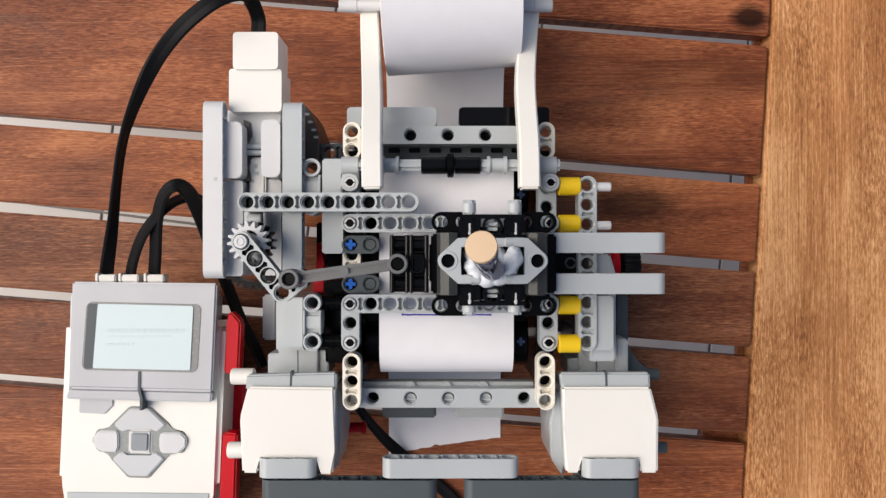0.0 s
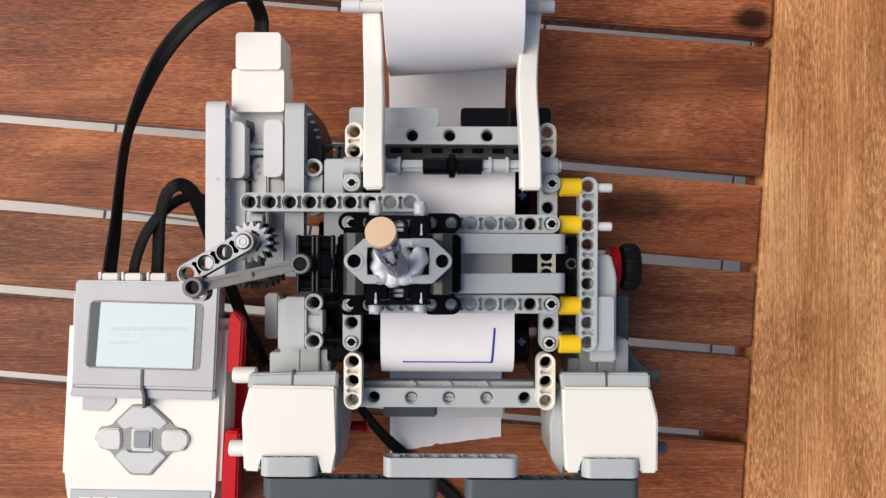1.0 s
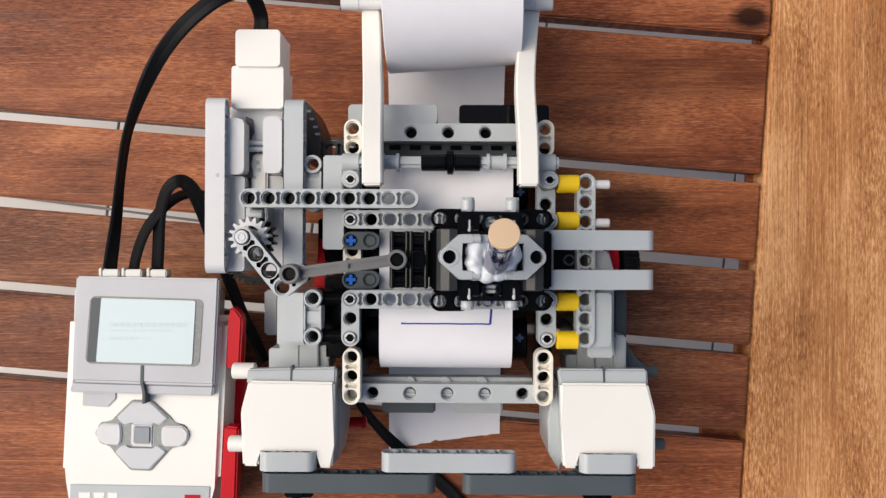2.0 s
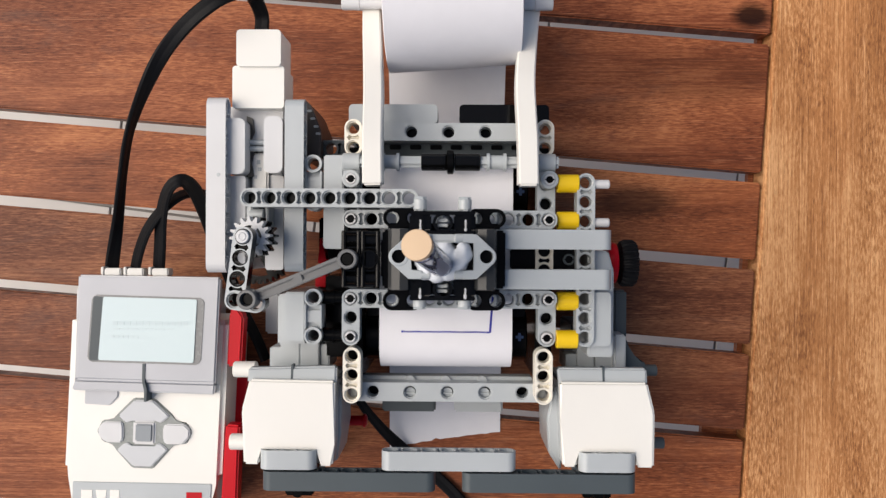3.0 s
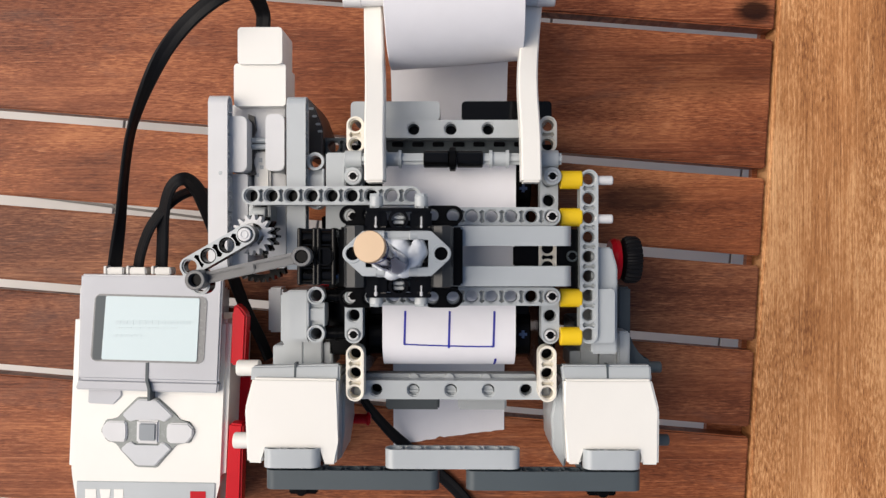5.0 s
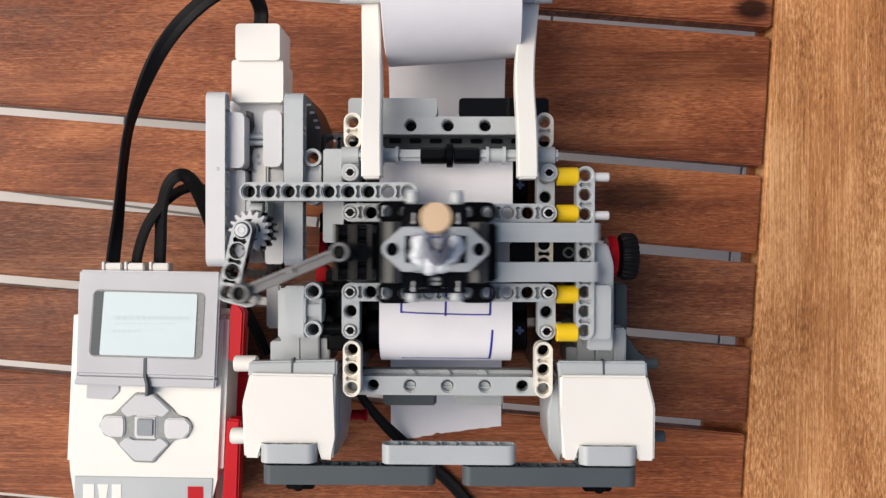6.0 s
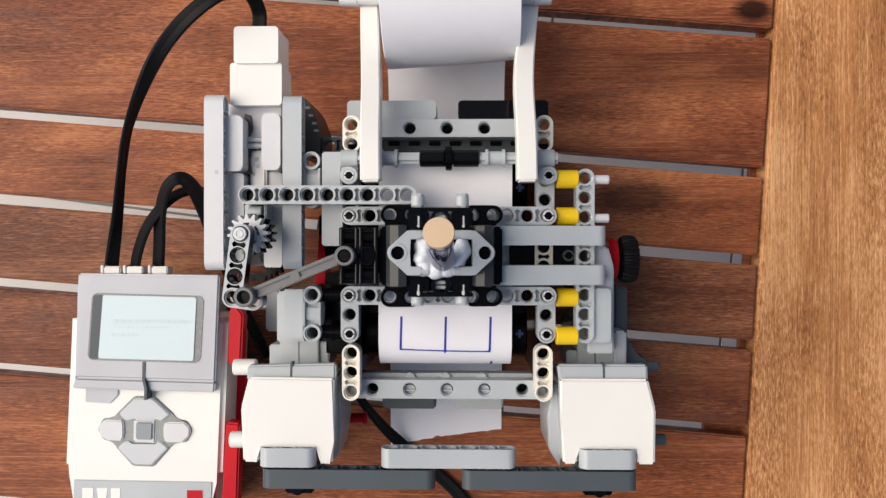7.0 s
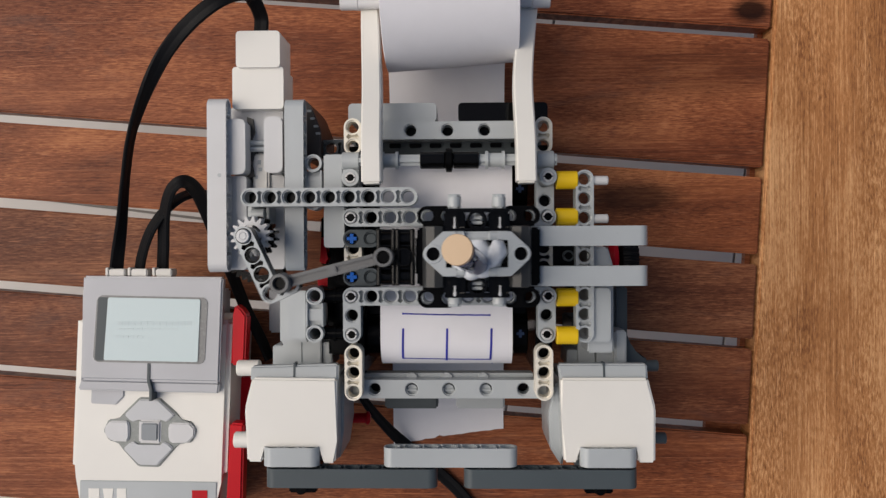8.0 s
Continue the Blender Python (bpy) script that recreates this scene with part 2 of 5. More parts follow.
def liftarm_into(bm, n, step=8.0, thick=7.8, wide=7.4, recess=True, hole=2.45, x0=0.0, mat=0, ends=(True, True)):
    """A studless beam along x, first hole at x0, holes along z, with rims and hollow webs."""
    w, half = wide / 2, thick / 2
    corner = math.atan2(w, step / 2)
    k1, k2 = 10, 12
    angles = [-corner + 2 * corner * i / k1 for i in range(k1)] + [corner + (math.pi - 2 * corner) * i / k2 for i in range(k2)]
    angles += [a + math.pi for a in angles]
    seg = len(angles)
    made = []
    for c in range(n):
        cx = x0 + c * step
        rows = []
        for i, t in enumerate(angles):
            ct, st = math.cos(t), math.sin(t)
            end = (c == 0 and ct < 0 and ends[0]) or (c == n - 1 and ct > 0 and ends[1])
            side = i % (k1 + k2) >= k1 or i % (k1 + k2) == 0
            rad = w if end else (w / abs(st) if side else step / 2 / abs(ct))
            web = not end and not side and 1 < i % (k1 + k2) < k1 - 1
            rows.append((ct, st, rad, 2.6 if web and recess else 0.0, end or side))
        rings = {}
        for s in (1, -1):
            prof = [(hole, 0.9, 0), (3.0, 0.9, 0), (3.0, 0.0, 0), (3.4, 0.0, 0), (3.5, 0.0, 1), (None, 0.0, 1)]
            rings[s] = []
            for rr, dep, dropped in prof:
                ring = [bm.verts.new((cx + ct * (rad if rr is None else min(rr, rad)), st * (rad if rr is None else min(rr, rad)),
                                      s * (half - dep - (drop if dropped else 0)))) for ct, st, rad, drop, outer in rows]
                rings[s].append(ring)
                made += ring
            for p, q in zip(rings[s], rings[s][1:]):
                for i in range(seg):
                    j = (i + 1) % seg
                    bm.faces.new((p[i], p[j], q[j], q[i])).material_index = mat
        for r in (0, -1):
            a, b = rings[1][r], rings[-1][r]
            for i in range(seg):
                j = (i + 1) % seg
                if r == 0 or (rows[i][4] and rows[j][4]):
                    bm.faces.new((a[i], a[j], b[j], b[i])).material_index = mat
    bmesh.ops.remove_doubles(bm, verts=made, dist=0.002)
    return bm


_beams = {}


def beam(n, mat, name, parent, x, y, top, turn=0, flip=0, label="", recess=True, step=8.0):
    """A beam with n holes centred at (x, y) with its upper face at top. flip: 90 lays the holes sideways."""
    key = (n, mat.name, recess, step)
    if key not in _beams:
        bm = bmesh.new()
        liftarm_into(bm, n, step, recess=recess, x0=-(n - 1) * step / 2)
        _beams[key] = data_of(name, bm, mat)
    return part(name, _beams[key], mat, parent, label, at(x, y, top - (3.7 if flip else 3.9), 0, 0, turn) @ pose(0, 0, 0, flip, 0, 0))


def smooth_path(pts, k=10):
    p = [Vector(q) for q in pts]
    p = [p[0] * 2 - p[1]] + p + [p[-1] * 2 - p[-2]]
    out = []
    for i in range(1, len(p) - 2):
        a, b, c, d = p[i - 1], p[i], p[i + 1], p[i + 2]
        for s in range(k):
            t = s / k
            out.append(0.5 * ((2 * b) + (c - a) * t + (2 * a - 5 * b + 4 * c - d) * t * t + (3 * b - a - 3 * c + d) * t ** 3))
    out.append(p[-2])
    return out


def ribbon_cable(bm, pts, wide, thick, twist=(0, 0)):
    """A flat cable swept along a line; twist: its lean in degrees at the two ends."""
    path = smooth_path(pts)
    n = len(path)
    rings = []
    for i, c in enumerate(path):
        d = (path[min(i + 1, n - 1)] - path[max(i - 1, 0)]).normalized()
        s = d.cross(Vector((0, 0, 1)))
        s = s.normalized() if s.length > 0.05 else Vector((1, 0, 0))
        u = s.cross(d).normalized()
        q = i / (n - 1) * (len(twist) - 1)
        k = min(int(q), len(twist) - 2)
        a = radians(twist[k] + (twist[k + 1] - twist[k]) * (q - k))
        e, f = s * math.cos(a) + u * math.sin(a), u * math.cos(a) - s * math.sin(a)
        w, h, q = wide / 2, thick / 2, thick * 0.35
        sec = [(w, -h + q), (w, h - q), (w - q, h), (0.3, h), (0, h * 0.93), (-0.3, h), (-w + q, h), (-w, h - q), (-w, -h + q), (-w + q, -h), (w - q, -h)]
        rings.append([bm.verts.new(c + e * p + f * r) for p, r in sec])
    m = len(rings[0])
    for a, b in zip(rings, rings[1:]):
        for i in range(m):
            bm.faces.new((a[i], a[(i + 1) % m], b[(i + 1) % m], b[i]))
    bm.faces.new(rings[0][::-1])
    bm.faces.new(rings[-1])
    return bm


def sheet(bm, rows, thick=0.15):
    """A thin curved sheet: rows of points across it, one row after another."""
    top = [[bm.verts.new(p) for p in r] for r in rows]
    low = [[bm.verts.new((p[0], p[1], p[2] - thick)) for p in r] for r in rows]
    a, b = len(rows), len(rows[0])
    for i in range(a - 1):
        for j in range(b - 1):
            bm.faces.new((top[i][j], top[i][j + 1], top[i + 1][j + 1], top[i + 1][j]))
            bm.faces.new((low[i][j], low[i + 1][j], low[i + 1][j + 1], low[i][j + 1]))
    for i in range(a - 1):
        bm.faces.new((top[i][0], top[i + 1][0], low[i + 1][0], low[i][0]))
        bm.faces.new((top[i][-1], low[i][-1], low[i + 1][-1], top[i + 1][-1]))
    for j in range(b - 1):
        bm.faces.new((top[0][j], low[0][j], low[0][j + 1], top[0][j + 1]))
        bm.faces.new((top[-1][j], top[-1][j + 1], low[-1][j + 1], low[-1][j]))
    return bm


def pin_ring(name, mat, parent, x, y, top, r=2.4, inner=1.6):
    # black solids stand for the shade in the pin's slot and bore
    part("pin_slot_shade", box(bmesh.new(), x - inner - 0.45, x + inner + 0.45, y - 0.25, y + 0.25, top - 1, top + 0.05, 0), BLACK, parent)
    part("pin_bore_shade", rod(bmesh.new(), (x, y, top - 5), (x, y, top - 0.4), inner + 0.15, 16), BLACK, parent)
    return part(name, sleeve(bmesh.new(), (x, y, top - 6), (x, y, top), r, inner), mat, parent)


def gear_into(bm, teeth, r, z0, z1, hub=4.0, x=0.0, y=0.0, holes=True):
    k = teeth * 4
    out = []
    for i in range(k):
        a = math.tau * (i + 0.5) / k
        q = r if i % 4 in (0, 1) else r - 1.9
        out.append((x + q * math.cos(a), y + q * math.sin(a)))
    rim = [(x + (r - 3.4) * math.cos(math.tau * (i + 0.5) / k), y + (r - 3.4) * math.sin(math.tau * (i + 0.5) / k)) for i in range(k)]
    lay = []
    for z, ring in ((z1, rim), (z1, out), (z0, out), (z0, rim)):
        lay.append([bm.verts.new((p, q, z)) for p, q in ring])
    for a, b in zip(lay, lay[1:] + lay[:1]):
        for i in range(k):
            bm.faces.new((a[i], a[(i + 1) % k], b[(i + 1) % k], b[i]))
    lathe(bm, (x, y, z0 - 0.5), (x, y, z1), [(0, hub), (z1 - z0 + 0.8, hub)], 20)
    for i in range(4):
        a = math.tau * i / 4 + 0.4
        c, s = math.cos(a), math.sin(a)
        q = r - 3.0
        prism(bm, [(x + c * 2 - s * 1.2, y + s * 2 + c * 1.2), (x + c * 2 + s * 1.2, y + s * 2 - c * 1.2), (x + c * q + s * 1.2, y + s * q - c * 1.2), (x + c * q - s * 1.2, y + s * q + c * 1.2)], z0 + 0.6, z1 - 0.6, 0)
    return bm


# ---- table and ground ----
def build_table():
    table = thing("garden_table", "slatted garden table of oiled red-brown hardwood", "table")
    tilt = math.atan2(-0.080, 1.0)
    ux, uy = math.cos(tilt), math.sin(tilt)

    # unseen slats added past the board to darken the floor in the gaps
    def unseen_slat(y_hi, y_lo, tone):
        a, b = y_hi - 2.6, y_lo + 2.6
        near = lambda y: 291 + (y - 128) * 0.0575
        rows = [(near(a - 24), a + near(a - 24) * uy / ux), (700, a + 700 * uy / ux), (700, b + 700 * uy / ux), (near(b - 24), b + near(b - 24) * uy / ux)]
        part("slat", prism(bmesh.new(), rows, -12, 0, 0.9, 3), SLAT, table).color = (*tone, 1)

    def slat(y_hi, y_lo, tone, name="slat"):
        a, b = y_hi - 2.6, y_lo + 2.6
        # the right end is cut along the board
        end = lambda y: 168.5 + (y - 128) * 0.0575
        # run on out of view, so the table shades more floor
        left = -800
        rows = [(left, a + left * uy / ux), (end(a - 12), a + end(a - 12) * uy / ux), (end(b - 12), b + end(b - 12) * uy / ux), (left, b + left * uy / ux)]
        bm = prism(bmesh.new(), rows, -12, 0, 0.9, 3)
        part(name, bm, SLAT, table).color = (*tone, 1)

    # gap lines as the height at which each crosses x = 0; outer ones added to shade the floor
    lines = [*range(750, 450, -45), 435.0, 390.0, 345.0, 300.0, 255.0, 210.0, 165.2, 120.3, 48.6, 3.5, -40.5, -85.0, -155.0, -200.0, -245.0, -290.0, -335.0, -380.0, *range(-425, -740, -45)]
    tones = [(1, 1, 1), (0.95, 0.95, 0.95), (1.05, 1, 1), (1, 0.95, 0.95), (0.9, 0.9, 0.9), (1, 1, 1), (0.95, 0.9, 0.9), (1.08, 1.06, 1.03), (1.25, 1.27, 1.18), (0.78, 0.88, 0.97), (0.84, 0.88, 0.92), (1.1, 1.1, 1.05), (1, 1, 1), (0.95, 0.95, 0.95), (1.05, 1, 1), (0.95, 0.95, 0.95), (1, 1, 1), (0.92, 0.92, 0.92)]
    tones = [(1, 1, 1)] * 7 + tones + [(1, 1, 1)] * 6
    for hi, lo, tone in zip(lines, lines[1:], tones):
        slat(hi, lo, tone)
        unseen_slat(hi, lo, tone)
    x = lambda y: 169.6 + (y - 128) * 0.0575
    part("end_board", prism(bmesh.new(), [(x(-740), -740), (x(-740) + 120, -740), (x(740) + 120, 740), (x(740), 740)], -22, 1.0, 1.6, 3), BOARD, table, "pale honey-coloured end board")
    for bx in (-680, -30):
        part("batten", box(bmesh.new(), bx, bx + 48, -650, 650, -52, -12.2, 1), SLAT, table)
    # dark rail under the slat ends, with a block at the front
    edge = [(x(400) - 3.2, 400), (x(-70) - 3.2, -70), (x(-71) - 19, -71), (x(-400) - 19, -400)]
    part("rail", prism(bmesh.new(), edge[::-1] + [(x(400) - 0.4, 400), (x(-400) - 0.4, -400)], -17, -12.4, 0), SLAT, table, "dark rail under the slat ends")
    # unseen boards added to keep skylight off the floor below
    part("apron", box(bmesh.new(), 640, 660, -650, 650, -130, -12.3, 0.8), SLAT, table)
    for ay in (-672, 652):
        part("apron", box(bmesh.new(), -744, 640, ay, ay + 20, -130, -52.5, 0.8), SLAT, table)
    for lx in (-790, 640):
        for ly in (-690, 645):
            part("leg", box(bmesh.new(), lx, lx + 45, ly, ly + 45, -720, -53 if lx < 0 else -131, 2), SLAT, table)
    return table


def build_ground():
    bm = bmesh.new()
    bmesh.ops.create_grid(bm, x_segments=2, y_segments=2, size=200000)
    for v in bm.verts:
        v.co.z = -723
    ground = tagged(part("ground", bm, JOINT, None), "pale stone tiles with grey joints under the table", "ground", kind="structure")
    tile = data_of("tile", box(bmesh.new(), -148.2, 148.2, -148.2, 148.2, -12, 3, 0.8, 1), PAVING)
    lay = at(405.5, 0, -723, 0, 0, -7.2)
    for i in range(-8, 7):
        for j in range(-7, 8):
            part("tile", tile, PAVING, ground, m=lay @ at(150 + 300 * i, 90 + 300 * j, 0))


# ---- control brick ----
def build_brick():
    b = thing("control_brick", "white and grey programmable control brick with a lit screen", "controller")
    prism_ = bmesh.new()
    prism(prism_, [(-172.7, -34), (-99.5, -35.8), (-102.6, -109.5), (-106.7, -110.1), (-107.7, -133.8), (-172.2, -132.7), (-171.4, -107.5), (-176, -105.9)], 6, 44, 2.2, 3)
    part("body", prism_, WHITE, b, "off-white body")
    part("base", prism(bmesh.new(), [(-185.8, -22.3), (-112.8, -23.5), (-116.5, -143.9), (-188.3, -142.8)], 0, 12, 1.0), PALE, b)
    # bezel with a window
    bm = bmesh.new()
    frustum(bm, [(-170.8, -14.8), (-103.2, -15.6), (-105.5, -69.7), (-172.9, -67.8)], [(-165.9, -14.7), (-101.3, -15.5), (-103.4, -63.8), (-167.4, -62.3)], 40, 50, 0.9, 4)
    bezel = part("bezel", bm, BEZEL, b, "silver-grey screen bezel")
    part("bezel_lip", prism(bmesh.new(), [(-168.6, -62.9), (-104.0, -64.4), (-104.6, -69.2), (-170.2, -67.6)], 41, 48.2, 0.7, 3), BEZEL, bezel)
    part("screen_well", prism(bmesh.new(), soft_corners([(-159.7, -23.5), (-108.3, -24.8), (-110.1, -55.4), (-162, -54.2)], 2.4), 45, 50.25, 0.3, 2), SCREEN_RIM, b, "dark recessed screen surround")
    # dark strip paints the shade along the left wall of the screen well
    part("screen_shadow_wall", prism(bmesh.new(), soft_corners([(-159.1, -24.3), (-154.1, -24.5), (-156.3, -53.6), (-161.1, -53.6)], 1.2), 45, 50.4, 0.2), DARK, b)
    part("screen", prism(bmesh.new(), soft_corners([(-154.4, -24.5), (-111.7, -25.5), (-113.2, -54.3), (-156.7, -53.3)], 0.8), 49, 50.8, 0.2), SCREEN, b, "pale teal lit screen")
    for k, (px, py, w, h) in enumerate((SCREEN_MARKS)):
        part("screen_text", box(bmesh.new(), px, px + w, py - h, py, 50.75, 50.9, 0), LCD_TEXT, b)
    part("seam", prism(bmesh.new(), [(-136.6, -54.9), (-135.3, -54.9), (-135.5, -63), (-134.6, -67.1), (-134.8, -72.3), (-135.9, -72.3), (-135.8, -67.1), (-136.8, -63)], 40, 50.4, 0), DARK, b)
    part("tab", prism(bmesh.new(), [(-165.5, -67.2), (-150.1, -67.7), (-150.1, -71.3), (-153.9, -75.2), (-165.8, -74.6)], 40, 44.7, 0.4), BEZEL, b)
    build_buttons(b)
    return b


def build_buttons(b):
    pad = part("button_surround", prism(bmesh.new(), [(-142.8, -71.6), (-133.1, -71.8), (-124.6, -79.5), (-123.3, -82.6), (-118.1, -83.1), (-115.8, -87.3), (-118.1, -92.9), (-124.6, -93.2), (-125.9, -95.5), (-133.8, -104.5), (-143.6, -104.2), (-151.6, -95.5), (-152.4, -92.9), (-157.5, -91.9), (-160.1, -87.3), (-157.5, -82.1), (-151.9, -81.6), (-150.3, -79)], 40, 44.6, 0.5), PAD, b)
    part("up_button", prism(bmesh.new(), [(-142.1, -72.5), (-133.4, -72.7), (-125.9, -79.9), (-129.3, -82.8), (-131.1, -83), (-132.1, -81.5), (-143.4, -81.5), (-145, -83), (-147, -82.5), (-149.6, -79.7)], 42, 45.6, 0.5), BUTTON, pad)
    part("down_button", prism(bmesh.new(), [(-142.9, -103.1), (-134.2, -103.3), (-126.7, -95.4), (-129.5, -92.8), (-131.8, -92.3), (-132.6, -94.3), (-143.7, -94.1), (-144.7, -92.3), (-147, -92.5), (-150.4, -95.6)], 42, 45.6, 0.5), BUTTON, pad)
    part("side_button", prism(bmesh.new(), [(-156.3, -82.5), (-148, -82.5), (-147.3, -84.6), (-147.3, -90.2), (-148.3, -92.3), (-155.7, -92), (-158.8, -89.2), (-159.1, -85.6)], 42, 45.8, 0.6), PALE, pad)
    part("side_button", prism(bmesh.new(), [(-119, -83.5), (-127.7, -83.3), (-129, -85.1), (-129, -90.7), (-128, -92.8), (-119.8, -92.8), (-116.7, -89.7), (-116.4, -86.1)], 42, 45.8, 0.6), PALE, pad)
    part("centre_ring", prism(bmesh.new(), [(-142.9, -82.1), (-132.4, -82.4), (-132.7, -93.2), (-143.2, -92.9)], 42, 45.5, 0.8), PALE, pad)
    part("centre_button", prism(bmesh.new(), [(-141.5, -83.3), (-133.5, -83.5), (-133.8, -91.7), (-141.7, -91.5)], 42, 46.2, 0.6), CENTRE, pad, "slate grey square centre button")
    strip = part("maker_strip", prism(bmesh.new(), [(-171.3, -110.7), (-106.6, -111.3), (-107.6, -133.1), (-171.8, -132.6)], 40, 44.5, 0.3), GREY, b, "grey strip with white and red marks")
    for pts in ([(-167.2, -114.4), (-162, -114.4), (-162, -121.6), (-167.2, -121.6)], [(-160.5, -114.4), (-155.3, -114.4), (-156.4, -121.6), (-159.4, -121.6)], [(-153.8, -114.4), (-149.4, -114.4), (-149.4, -121.6), (-153.8, -121.6)]):
        part("white_mark", prism(bmesh.new(), pts, 44, 44.7, 0), WHITE, strip)
    part("red_mark", prism(bmesh.new(), [(-118.3, -115.2), (-111.1, -115.2), (-111.1, -123.2), (-118.3, -123.2)], 44, 44.7, 0), RED, strip)
    for px in PORTS:
        plug = part("cable_plug", box(bmesh.new(), px - 3.8, px + 3.8, -15.2, -11.6, 40, 47, 0.5), METAL, b, "clear plastic cable plug")
        part("plug_latch", box(bmesh.new(), px - 5.4, px - 4.0, -14.8, -11.0, 40, 47, 0.3), METAL, plug)
    return pad


# ---- drawing machine ----
machine = thing("drawing_machine", "plastic construction-kit plotter drawing on a paper strip", "robot")


def build_frame():
    for side in (-1, 1):
        L = side < 0
        up = (-37.5, 44.6) if L else (42.4, 44.6)
        beam(2, CREAM, "frame_beam", machine, *up, 78, 90, label="cream two-hole beam")
        lowc = (-37.7, -54.7) if L else (42.4, -54.7)
        beam(3, CREAM, "frame_beam", machine, *lowc, 78, 90, label="cream three-hole beam")
        c = (-38.2, -30.5) if L else (43.5, -30.5)
        beam(3, GREY, "frame_beam", machine, *c, 78, 90, recess=False)
        c2 = (-38.3, 23.6) if L else (43, 22.4)
        beam(3 if L else 4, GREY, "frame_beam", machine, c2[0], c2[1] - (0 if L else 1), 77.5, 90, recess=False)
        px = c[0]
        pin_ring("pin", PALE, machine, px, -38.5, 79)
        ends = (-37.7, 26.9) if L else (43.6, 26.9)
        part("bush", sleeve(bmesh.new(), (*ends, 70), (*ends, 84), 3.7, 2.4), GREY, machine)
        pin_ring("axle_end", PALE, machine, *ends, 84.2, 2.3, 1.5)
        # axle block beside the arm
        blk = (-37.7, 34) if L else (42.6, 34)
        bm = bmesh.new()
        sleeve(bm, (blk[0] - 3.6, blk[1], 81), (blk[0] + 3.6, blk[1], 81), 3.7, 1.5)
        box(bm, blk[0] - 3.4, blk[0] + 3.4, blk[1] - 7, blk[1], 76, 82, 0.6)
        part("axle_block", bm, GREY, machine)
        # coloured black to give the beam holes above it their shade
        part("side_plate", box(bmesh.new(), px - 3.6, px + 3.6, -58, 42, 8, 66, 0.5), BLACK, machine, "side plate, black as shade for the beam holes")
    for y in 10.4, -22:
        beam(11, GREY, "rail", machine, 2.9, y, 86, label="grey perforated guide rail")
        for x in (-37.4, 43.3):
            pin_ring("axle_end", PALE, machine, x, y, 86.1, 2.35, 1.6)
    # cross beams
    bm = bmesh.new()
    liftarm_into(bm, 5, 16.0, thick=9, wide=8.0, recess=False, x0=-32, ends=(False, False))
    box(bm, -41.5, -40, -4, 4, -4.5, 4.5, 0)
    box(bm, 40, 41.5, -4, 4, -4.5, 4.5, 0)
    part("cross_beam", bm, GREY, machine, "", at(2.4, -63, 65.5))
    for i in range(3):
        xx = -13.8 + 16 * i
        part("slot_pin", box(lathe(bmesh.new(), (xx, -63.8, 60), (xx, -63.8, 68), [(0, 2.3), (7, 2.3)]), xx - 2.2, xx + 2.2, -63.8 - 0.3, -63.8 + 0.3, 66, 68, 0), GREY, machine)
    bm = bmesh.new()
    liftarm_into(bm, 5, 16.0, thick=9, wide=7.6, recess=False, x0=-32)
    part("cross_beam", bm, GREY, machine, "", at(2.2, 48.5, 63.5))
    # black strips under the cross beams stand for shade in their holes
    for c in (2.2, 49.7), (2.5, -64.9):
        part("hole_shade", box(bmesh.new(), c[0] - 38, c[0] + 38, c[1] - 3, c[1] + 3, 56, 60, 0.3), BLACK, machine)
    bm = box(bmesh.new(), -35.2, 39.4, -61.9, -57.5, 54, 62, 0.4)
    for sx in -13.9, 1.5, 17.4:
        lathe(bm, (sx, -59.4, 61), (sx, -59.4, 64), [(0, 2.4), (2.4, 2.4), (2.7, 2.2)])
    part("studded_plate", bm, GREY, machine)
    part("rear_block", prism(bmesh.new(), rounded(-41.3, -2.7, 52.7, 61, 1.6), 40, 64, 0.5), GREY, machine)
    part("rear_block", prism(bmesh.new(), rounded(6.8, 45.7, 52.7, 61, 1.6), 40, 64, 0.5), GLOSS, machine, "black rear block")
    part("rear_under_beam", box(bmesh.new(), -35.8, 43.8, 39.6, 46.5, 44, 56, 0.5), DARK, machine)
    for k in range(8):
        part("under_lug", box(bmesh.new(), -33 + 9 * k, -28 + 9 * k, 42.3, 44.3, 55, 57.5, 0.3), BLACK, machine)
    part("front_block", box(bmesh.new(), -27.5, -3.1, -76.2, -70.1, 36, 48, 0.8), DARK, machine)
    part("front_block", box(bmesh.new(), 5.4, 27.5, -76.2, -70.1, 36, 48, 0.8), GREY, machine)
    # side mechanism seen between rails
    for c in (-33.8, 1.8), (-33.8, -14.3):
        beam(2, DARK, "bracket_beam", machine, *c, 80, recess=False, label="dark grey beam with a blue axle end")
        part("blue_axle", cross_axle(bmesh.new(), (c[0] - 4, c[1], 70), (c[0] - 4, c[1], 80.3), 2.05, 0.72), BLUE, machine, "blue axle end")
        part("hole_plug", rod(bmesh.new(), (c[0] + 4, c[1], 70), (c[0] + 4, c[1], 79.0), 2.4), DARK, machine)
    beam(2, CREAM, "connector", machine, -37.9, -6.3, 76, 90)
    beam(2, CREAM, "connector", machine, 42.6, -6.3, 76, 90)
    bm = box(bmesh.new(), 28.3, 57.6, -10.1, -1.4, 62, 75, 0.6)
    part("bearing_block", bm, BLACK, machine)
    part("lift_bar", box(bmesh.new(), 51.5, 56.9, -19.2, 5.4, 66, 76.2, 0.8), BLACK, machine, "black lift bar under the carriage beams")
    pin_ring("pin", DARK, machine, 52.8, -5.8, 77)
